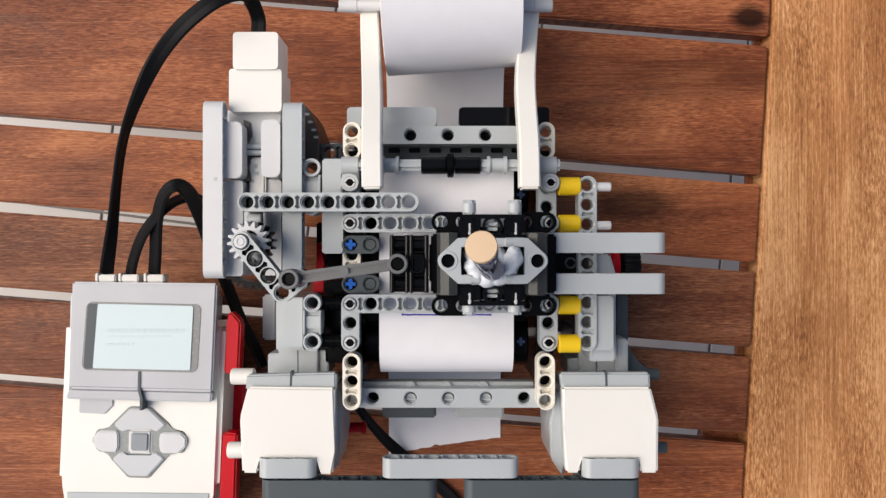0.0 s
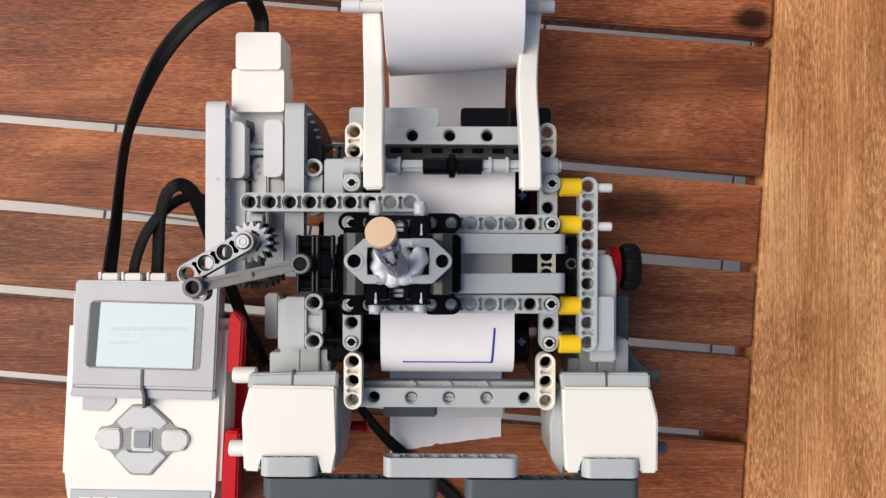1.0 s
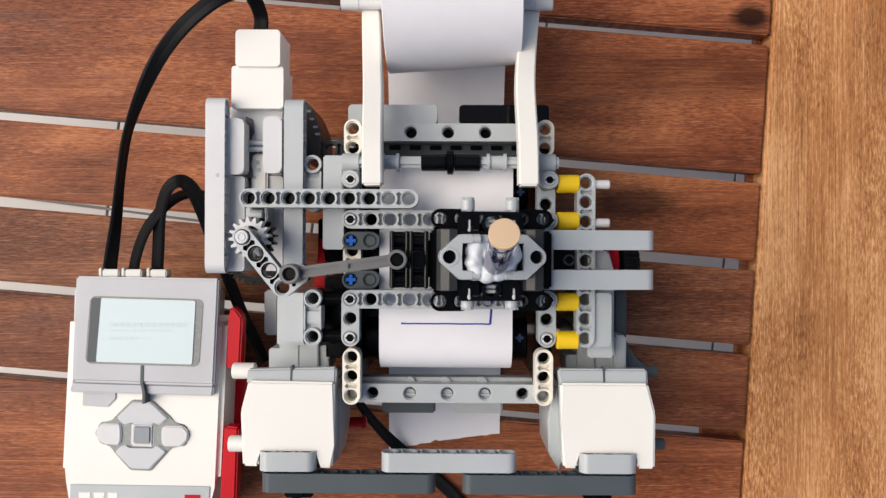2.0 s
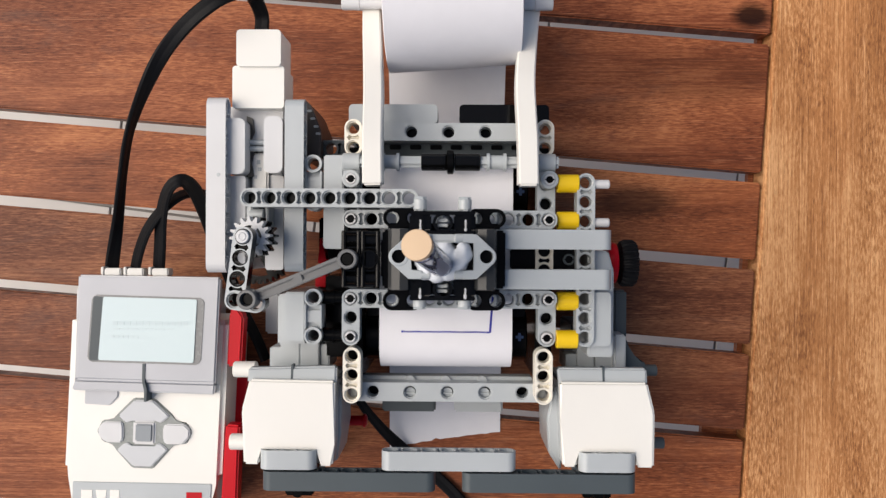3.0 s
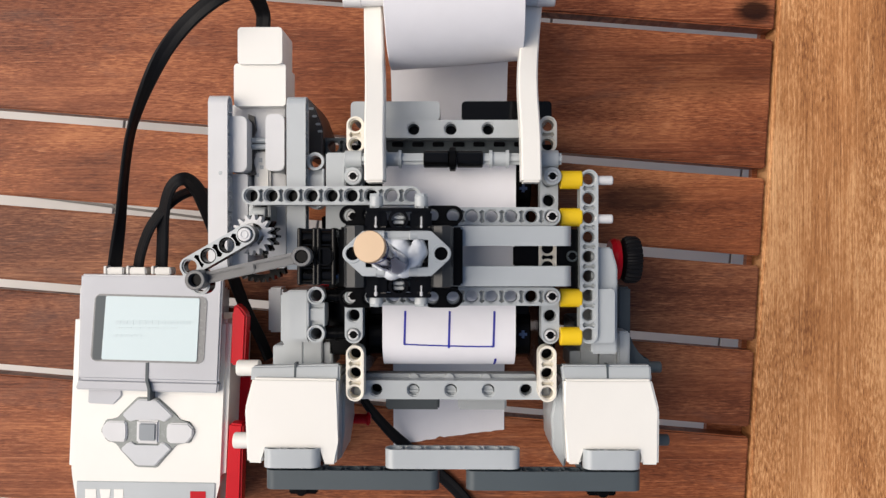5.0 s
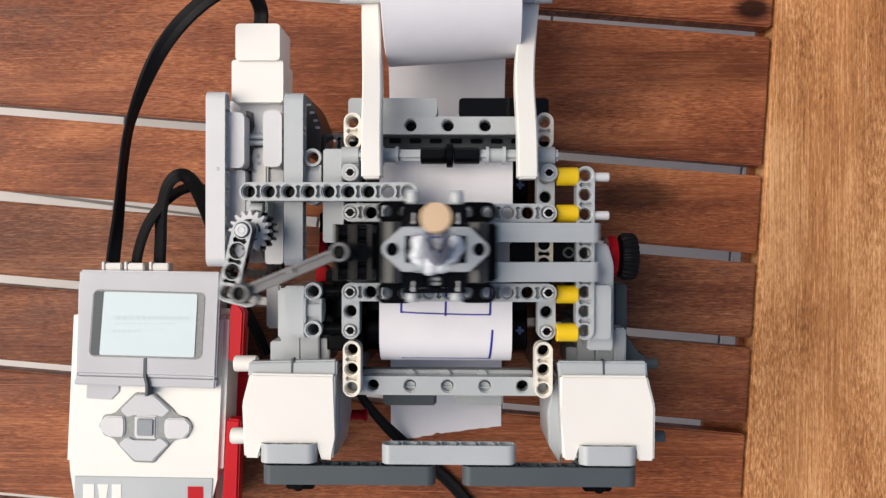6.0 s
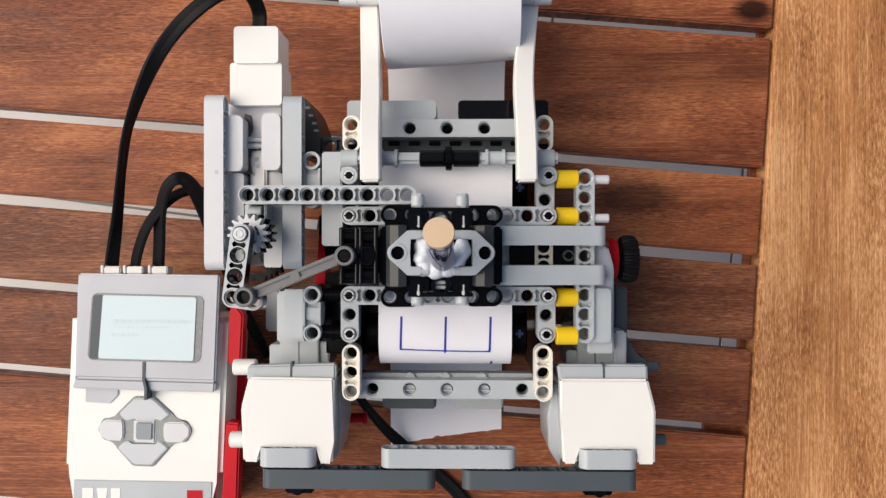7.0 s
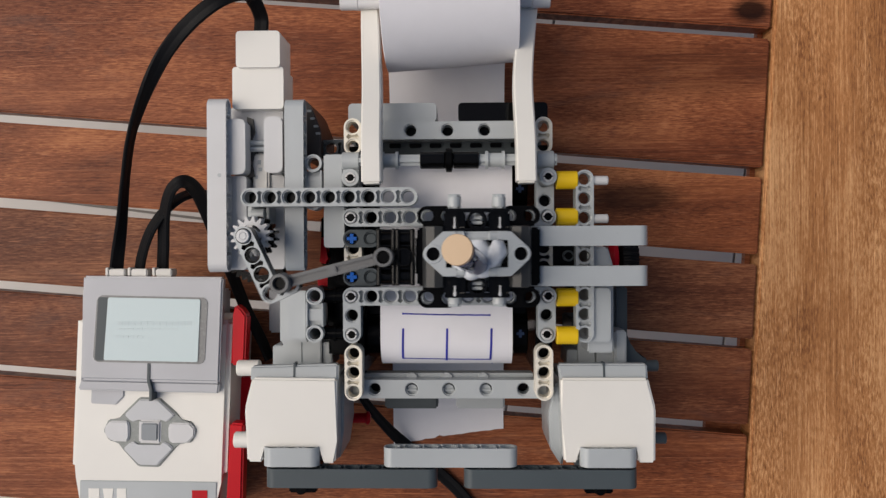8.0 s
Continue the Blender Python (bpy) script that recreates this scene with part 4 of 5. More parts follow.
def build_carriage():
    c = thing("pen_carriage", "black and grey sliding carriage holding a pen in putty", "carriage")
    cx, cy = (19.5, -5.4)
    part("base", box(bmesh.new(), -2.5, 41.5, -19.5, 8.5, 92.5, 99, 0.8), BLACK, c)
    for py in (10.3, -21.5):
        for px in 0 + 3.4, 38.7 - 3.4:
            beam(2, BLACK, "corner_beam", c, px, py, 105, recess=False, label="black two-hole corner beam")
    for px, d in ((-1.1, 1), (39.6, -1)):
        part("side_plate", box(bmesh.new(), px - 3.4, px + 3.4, -16.8, 5.7, 97, 104.4, 0.8), BLACK, c)
        part("side_web", box(bmesh.new(), px + d * 3.2 - 3.2, px + d * 3.2 + 3.2, -12.7, 1.9, 95, 101, 0.6), BLACK, c)
    # long fore-and-aft beams
    for y in 2.4, -13.4:
        beam(9, GREY, "long_beam", c, 86.4 - 35.8, y, 100, 0, 90, label="long light grey beam")
    # upright connectors with a hole
    for y in (8.4, -16.6):
        bm = lathe(bmesh.new(), (0, 0, -4), (0, 0, 4), [(0, 2.7), (0, 3.8), (8, 3.8), (8, 2.7), (0, 2.7)], 32, closed=False)
        block = part("pin_block", bm, GLOSS, c, "", at(18.4, y, 106.4))
        for q in (-1, 1):
            part("lug", box(bmesh.new(), min(q * 4.3, q * 12.6), max(q * 4.3, q * 12.6), -3.0, 3.0, -4, 2.2, 0.5), GLOSS, block)
            part("clip_seat", box(bmesh.new(), q * 9.0 - 2.2, q * 9.0 + 2.2, -2.9, 2.9, 2.0, 3.9, 0.7), GLOSS, block)
            part("pin_half", box(bmesh.new(), -2.1, 2.1, min(q * 0.3, q * 1.6), max(q * 0.3, q * 1.6), -2, 1.6, 0.3), GREY, block, "light grey slotted pin")
            part("flange", box(bmesh.new(), -12.4, 12.4, q * 3.7 - 0.7, q * 3.7 + 0.7, -4, 3.6, 0.3), GLOSS, block)
    for x in 9.9, 27:
        bm = cross_axle(bmesh.new(), (x, -24.6, 105.6), (x, 18.4, 105.6), 2.4, 1.0)
        rod(bm, (x, 13.2, 105.6), (x, 17.6, 105.6), 2.6)
        rod(bm, (x, -24.0, 105.6), (x, -20.6, 105.6), 2.6)
        part("axle", bm, GREY, c)
        for ya, yb in (5.2, 9.8), (-20.5, -16.1):
            part("clip", box(bmesh.new(), x - 0.55, x + 0.55, ya, yb, 108, 110.6, 0.3), PALE, c)
    for x in (2.2, 34.8):
        bm = lathe(bmesh.new(), (x, -17.2, 107.4), (x, 6.2, 107.4), [(0, 4.1), (0.3, 4.4), (23.1, 4.4), (23.4, 4.1)], 8)
        part("axle_joiner", bm, TUBE, c, "dark grey faceted tube connector")
    # light grey lozenge frame
    bm = bmesh.new()
    zt = 117
    hx = 1.8, 34.3
    hy = -4.3
    for x, s in ((hx[0], -1), (hx[1], 1)):
        sleeve(bm, (x, hy, 109), (x, hy, zt), 3.7, 2.5)
    m = (hx[0] + hx[1]) / 2
    for q in (-1, 1):
        for s in (-1, 1):
            wing = [(m + q * 18.6, hy + s * 2.8), (m + q * 12.6, hy + s * 8.3), (m + q * 7.6, hy + s * 8.3), (m + q * 7.6, hy + s * 5.2), (m + q * 11.6, hy + s * 5.2), (m + q * 11.6, hy)]
            wing += [(m + q * (16.25 + 3.1 * math.cos(radians(t))), hy + s * 3.1 * math.sin(radians(t))) for t in (180, 155, 130, 105, 80, 55)]
            prism(bm, wing, 110, zt - 0.25, 0.15, 1)
    for s in (-1, 1):
        box(bm, m - 8, m + 8, hy + min(s * 5.2, s * 8.3), hy + max(s * 5.2, s * 8.3), 109.5, zt - 2.6, 0.8)
        for q in (-1, 1):
            rod(bm, (m + q * 4.4, hy + s * 6.75, zt - 2.0), (m + q * 11.8, hy + s * 6.75, zt - 2.0), 1.75)
    part("lozenge_frame", bm, GREY, c, "light grey lozenge-shaped connector")
    # black rods stand for the deep shade in the lozenge's two holes
    for x in hx:
        part("pin_or_hole_shade", rod(bmesh.new(), (x, hy, 104), (x, hy, 114.2), 2.45), BLACK, c)
    for q in (-1, 1):
        bm = box(bmesh.new(), m + q * 11.2 - 0.7, m + q * 11.2 + 0.7, hy - 5.0, hy + 5.0, 106, 113.5, 0.2)
        for s in (-4.3, 4.3):
            box(bm, m + q * 10.9 - 1.8, m + q * 10.9 + 1.8, hy + s - 0.7, hy + s + 0.7, 106, 113.5, 0.2)
        part("catch", bm, BLACK, c)
    part("well", box(bmesh.new(), m - 12, m + 12, hy - 7, hy + 7, 94, 106, 0.5), BLACK, c)
    # putty
    bm = bmesh.new()
    lumps = [(-6.6, 2.4, 112.2, 3.6), (-6.6, -1.8, 113.2, 3.6), (-6.2, -5.6, 113.4, 3.4), (-2.0, -6.2, 113.2, 3.7), (2.6, -5.8, 113.0, 3.5), (6.4, -2.8, 113.4, 3.4), (8.0, 0.2, 114.0, 3.2), (8.0, 3.0, 114.0, 3.0), (0.0, 2.2, 109.5, 5.2), (-5.6, 3.6, 111.6, 4.2), (0, -1, 108, 7.5)]
    for x, y, z, r in lumps:
        s = bmesh.ops.create_icosphere(bm, subdivisions=3, radius=r, matrix=Matrix.Translation((m + x, hy + y, z)))
        for v in s["verts"]:
            v.co += noise.noise_vector(v.co * 0.25) * 0.8 + noise.noise_vector(v.co * 0.9) * 0.5
    lump = part("putty", bm, PUTTY, c, "lumpy white putty round the pen")
    fuse = lump.modifiers.new("fuse", "REMESH")
    fuse.mode, fuse.voxel_size, fuse.use_smooth_shade = "VOXEL", 0.0005, True
    even = lump.modifiers.new("even", "SMOOTH")
    even.factor, even.iterations = 0.5, 3
    # pen
    bm = bmesh.new()
    lathe(bm, (0, 0, -31), (0, 0, 60), [(0, 0.4), (2.5, 0.8), (7, 2.4), (12, 3.6), (24, 3.9), (30, 4.1), (36, 4.3), (78, 4.5), (84.0, 4.55)], 32)
    pen = part("pen", bm, PRINTED, c, "blue-white marker pen with a tan end", pose(PEN_X, PEN_Y, 0.106))
    part("pen_end", lathe(bmesh.new(), (0, 0, 52.6), (0, 0, 55.6), [(0, 4.6), (0.2, 5.0), (2.2, 5.05), (2.5, 4.85), (2.6, 0.01)], 40, closed=False), TAN, pen, "flat tan pen end")
    # two silver printed leaves that leave a dark wedge between them
    for q in (-1, 1):
        bm = bmesh.new()
        rows = []
        for k in range(9):
            a = radians(-90 + q * (6 + 8.5 * k))
            lo, hi = 12 + 0.35 * k, 22 + 3.1 * k if k < 6 else 40.6 - 2.0 * (k - 6)
            rows.append([bm.verts.new((r * math.cos(a), r * math.sin(a), z)) for r, z in ((4.62, lo), (4.68, hi))])
        for u, v in zip(rows, rows[1:]):
            bm.faces.new((u[0], v[0], v[1], u[1]))
        bmesh.ops.solidify(bm, geom=bm.faces[:], thickness=0.12)
        part("printed_leaf", bm, SILVER, pen, "silver-grey printed leaf")
    part("pen_bands", lathe(bmesh.new(), (0, 0, 46.5), (0, 0, 60), [(0, 4.5), (0.1, 4.66), (1.3, 4.66), (1.4, 4.5)], 32), INKED, pen, "dark blue printed band")
    # black clevis towards the link
    bm = bmesh.new()
    x1, x2 = -16.2, -9.0
    y1, y2 = -16.4, 5.3
    for x in (x1, x2):
        for d in (-2.8, 2.8):
            box(bm, x + d - 0.8, x + d + 0.8, y1, y2, 94, 107, 0.3)
            rod(bm, (x + d, y1, 107), (x + d, y2, 107), 0.95, 16)
        for a in (0.17, 0.83):
            yy = y1 + (y2 - y1) * a
            rod(bm, (x - 3, yy, 103.4), (x + 3, yy, 103.4), 2.9, 24)
            for e in (-1, 1):
                rod(bm, (x - 2.6, yy + e * 2.9, 106.3), (x + 2.6, yy + e * 2.9, 106.3), 0.55, 12)
        for a in (0.34, 0.66):
            box(bm, x - 3, x + 3, y1 + (y2 - y1) * a - 0.6, y1 + (y2 - y1) * a + 0.6, 94, 106.6, 0.5, 3)
    sleeve(bm, (x2 - 0.5, -5.5, 101), (x2 - 0.5, -5.5, 108.3), 3.6, 3.0)
    box(bm, x1 - 3.4, x2 + 3.4, y1 + 0.6, y2 - 0.6, 92, 96.5, 0.4)
    part("clevis", bm, GLOSS, c, "black double clevis")
    part("clevis_block", box(bmesh.new(), -5.2, 3.5, -12.9, 2.4, 90, 100, 0.6), BLACK, c)
    return c, pen


INKED = material("dark_blue_print", (0.02, 0.03, 0.11), 0.25, spread=0.4, bump=0.0, scale=900)


# ---- paper ----
BED_X0, BED_X1, BED_Z, BEND_Y, BEND_R = -26.6, 29.5, 74.0, -41.0, 12.0


def bed_point(s):
    """Height and place on the paper at s along it from the front bend, and its tilt in degrees."""
    if s >= 0:
        return BEND_Y + s, BED_Z, 0.0
    a = min(-s / BEND_R, math.pi)
    return BEND_Y - BEND_R * math.sin(a), BED_Z - BEND_R * (1 - math.cos(a)), math.degrees(a)


def build_paper():
    strip = thing("paper_strip", "white paper strip running over the drawing bed", "paper")
    rows = []
    for k in range(30):
        rows.append((38 - (38 - BEND_Y) * k / 29, BED_Z - (0 if k > 1 else 1.8 * (2 - k) ** 2)))
    for k in range(1, 21):
        y, z, _ = bed_point(-BEND_R * math.pi * k / 20)
        rows.append((y, z))
    part("bed_paper", sheet(bmesh.new(), [[(BED_X0 + (BED_X1 - BED_X0) * j / 8, y, z) for j in range(9)] for y, z in rows], 0.15), PAPER, strip)
    # rear run from the roll down behind the machine
    rows = []
    for k in range(16):
        t = k / 15
        y = 98 - 55 * t
        rows.append([(-27.5 + 57.0 * j / 8, y, 30 - 14 * math.sin(t * 2.6) + 0.8 * math.sin(j)) for j in range(9)])
    part("rear_run", sheet(bmesh.new(), rows), PAPER, strip)
    # torn tail on the table
    rnd = random.Random(3)
    x0, x1 = -27.6, 29.4
    rows = []
    edge = [-105.1 + (-96.5 - -105.1) * (j / 24) ** 0.9 + rnd.uniform(-0.25, 0.25) + (0.7 if j == 10 else 0) for j in range(25)]
    for k in range(14):
        t = k / 13
        rows.append([(x0 + (x1 - x0) * j / 24, -52 + (edge[j] + 52) * t, 1.2 + 5.0 * (1 - t) ** 2 + 1.2 * math.sin(3.2 * t + j * 0.12)) for j in range(25)])
    part("torn_tail", sheet(bmesh.new(), rows), PAPER, strip, "torn loose end of the paper strip")
    roll = thing("paper_roll", "roll of white paper on a grey axle", "paper roll", m=at(3.4, 105.2, 64, 0, 0, 2.0))
    bm = lathe(bmesh.new(), (-28.5, 0, 0), (28.5, 0, 0), [(0, 6), (0, 28.7), (0.3, 29.1), (28, 28.3), (56.7, 27.0), (57, 26.6), (57, 6)], 128, closed=False)
    part("wound_paper", bm, PAPER, roll)
    part("core", lathe(bmesh.new(), (-28.3, 0, 0), (28.3, 0, 0), [(0, 4.5), (0, 6.2), (56.6, 6.2), (56.6, 4.5), (0, 4.5)], 32, closed=False), TAN, roll, "card core")
    return strip


FEED = [(0, 13.6), (0.1, 11.9), (0.2, 10.2), (0.3, 10.1), (0.4, 5.8), (0.5, 0.5), (0.6, -5.2), (0.7, -7.2), (0.8, -7.7), (0.9, -7.7), (1, -6.9), (1.1, -6.4), (1.2, -3.4), (1.3, 1.2), (1.4, 5.9), (1.5, 7.5), (1.6, 8.7), (1.7, 8.1), (2, 8.1), (2.6, -7.3), (2.8, -6.3), (2.9, -1.4), (3, 4.3), (3.1, 8.3), (3.2, 9.2), (3.3, 9.0), (3.4, 8.7), (3.5, 8.5), (3.6, 7.0), (3.8, -3.7), (4, -7.1), (4.1, -6.6), (4.2, -6.7), (4.3, -6.5), (4.4, -9.8), (4.5, -10.3), (4.6, -11.2), (4.7, -14.4), (5, -24.4), (5.5, -12.4), (5.8, -12.5), (5.9, -12.6), (6, -12.5), (6.1, -12.3), (6.2, -12.1), (6.3, -12.9), (6.4, -18.3), (6.5, -23.5), (6.6, -27.3), (6.7, -27.9), (6.8, -28.1), (6.9, -27.9), (7, -27.0), (7.1, -22.5), (7.2, -21.5), (7.3, -21.5), (7.4, -21.4), (7.5, -20.9), (7.6, -21.9), (7.7, -27.1), (7.8, -31.1), (7.9, -30.7), (8, -31.9)]
X_L, X_M, X_R = -17.3, 1.4, 20.2
BASES, TALL = (0.0, 21.4, 42.1), 14.9
SINK = 0.6


def feed_at(t):
    for (a, u), (b, v) in zip(FEED, FEED[1:]):
        if a <= t <= b:
            return u + (v - u) * (t - a) / (b - a)
    return FEED[-1][1]


def build_strokes(strip):
    """Ink strokes in short stiff pieces: (object, place along the paper, x, time at which it is drawn)."""
    out = []
    dash = bmesh.new()
    box(dash, -0.46, 0.46, -0.95, 0.95, -0.05, 0.06, 0)
    dash = data_of("ink_dash", dash, INK)

    def line_mesh(rise, seed):
        """A drawn line across the strip whose start lies a little further up the paper."""
        rnd, n, w = random.Random(seed), 30, X_R - X_L
        mid = [rnd.uniform(-0.06, 0.06) + rise * (1 - i / n) ** 2 for i in range(n + 1)]
        half = [0.46] + [0.31] * (n - 1) + [0.42]
        low = [(X_L + w * i / n, mid[i] - half[i]) for i in range(n + 1)]
        high = [(X_L + w * i / n, mid[i] + half[i]) for i in range(n + 1)]
        return data_of("ink_line", prism(bmesh.new(), low + high[::-1], -0.05, 0.06, 0), INK)

    for k, drawn, rise in ((0, -1, 0.0), (1, 2.2, 1.0), (2, 7.55, 0.7)):
        out.append((part("ink_line", line_mesh(rise, k + 2), INK, strip, "straight blue ink line"), BASES[k], 0.0, drawn))
    m = 9
    for x, base, t0, t1 in ((X_R, 0, 0.25, 0.6), (X_R, 1, 2.3, 2.6), (X_L, 1, 2.0, 2.2), (X_M, 1, 3.5, 3.95)):
        for i in range(m):
            over = 0.6 if x == X_M else (-0.9 if x == X_L else 0.0)
            s = BASES[base] - over + (TALL + over) * (i + 0.5) / m
            lean = (1.1 if base == 0 else 0.4) * i / m
            out.append((part("ink_dash", dash, INK, strip), s, x + lean, t0 + (t1 - t0) * i / m))
    return out


# ---- cables ----
def build_cables():
    def cable(label, pts, wide=6.0, thick=1.9, twist=(0, 0)):
        c = thing("cable", label, "cable", "flat black cables")
        part("cord", ribbon_cable(bmesh.new(), pts, wide, thick, twist), RUBBER, c)

    cable("flat black cable arching from the brick to the crank motor", [(-79, 91.5, 66), (-78.7, 98.7, 68), (-80.5, 103.4, 80), (-87.2, 99, 92), (-100.3, 89.8, 92), (-113.4, 78.7, 86), (-124.5, 65.4, 78), (-135.4, 48.3, 68), (-142.8, 29.9, 58), (-148.2, 10.4, 50), (-154, -7.5, 42), (-156.5, -15.5, 38)], 6.2, 1.9, (0, 0, 0, 10, 10, 25, 60, 88, 86, 66, 40, 12))
    cable("flat black cable looping behind the brick", [(-134.2, -15.5, 38), (-129.7, -2.3, 48), (-125.2, 12.6, 58), (-119.3, 23.2, 66), (-113.3, 27.1, 68), (-110.2, 23.9, 60), (-109.1, 14, 48), (-108.6, 2.9, 36), (-105.1, -13.3, 26), (-99.2, -32.8, 20), (-92.5, -47.3, 18), (-88.1, -57.9, 18)], 6.4, 2.2, (10, 60))
    cable("flat black cable bent behind the brick", [(-145.5, -15.5, 38), (-140.4, -4.9, 46), (-132.7, 6.8, 54), (-123.2, 16.6, 58), (-115.7, 22.3, 54), (-111.6, 22.2, 40), (-104.6, 16.6, 24)], 6.2, 2.0, (20, 50))
    cable("flat black cable lying under the front of the machine", [(-45.2, -67.8, 24), (-39.3, -80.6, 18), (-30, -94.2, 10), (-20.7, -104.8, 4), (-6.9, -116.6, 3), (5.2, -127.6, 3), (16.1, -140.8, 3)], 6.2, 2.0, (80, 66, 45, 20, 10, 5))


SCREEN_MARKS = [(-150.0 + 2.9 * k, -35.6, 2.3, 1.7) for k in range(12)] + [(-150.0 + 4.1 * k, -38.8, 3.2, 0.5) for k in range(7)] + [(-151.0 + 2.2 * k, -42.0, 1.6, 1.1) for k in range(6)]
PORTS = [-152, -141.6, -130.1]

build_ground()
build_table()
build_brick()
build_frame()
build_axle_bar()
build_arms()
build_big_motor(-1)
build_big_motor(1)
build_front()
build_right_side()
build_left_motor()
crank, link_rod = build_crank()
carriage, pen = build_carriage()
strip = build_paper()
strokes = build_strokes(strip)
build_cables()


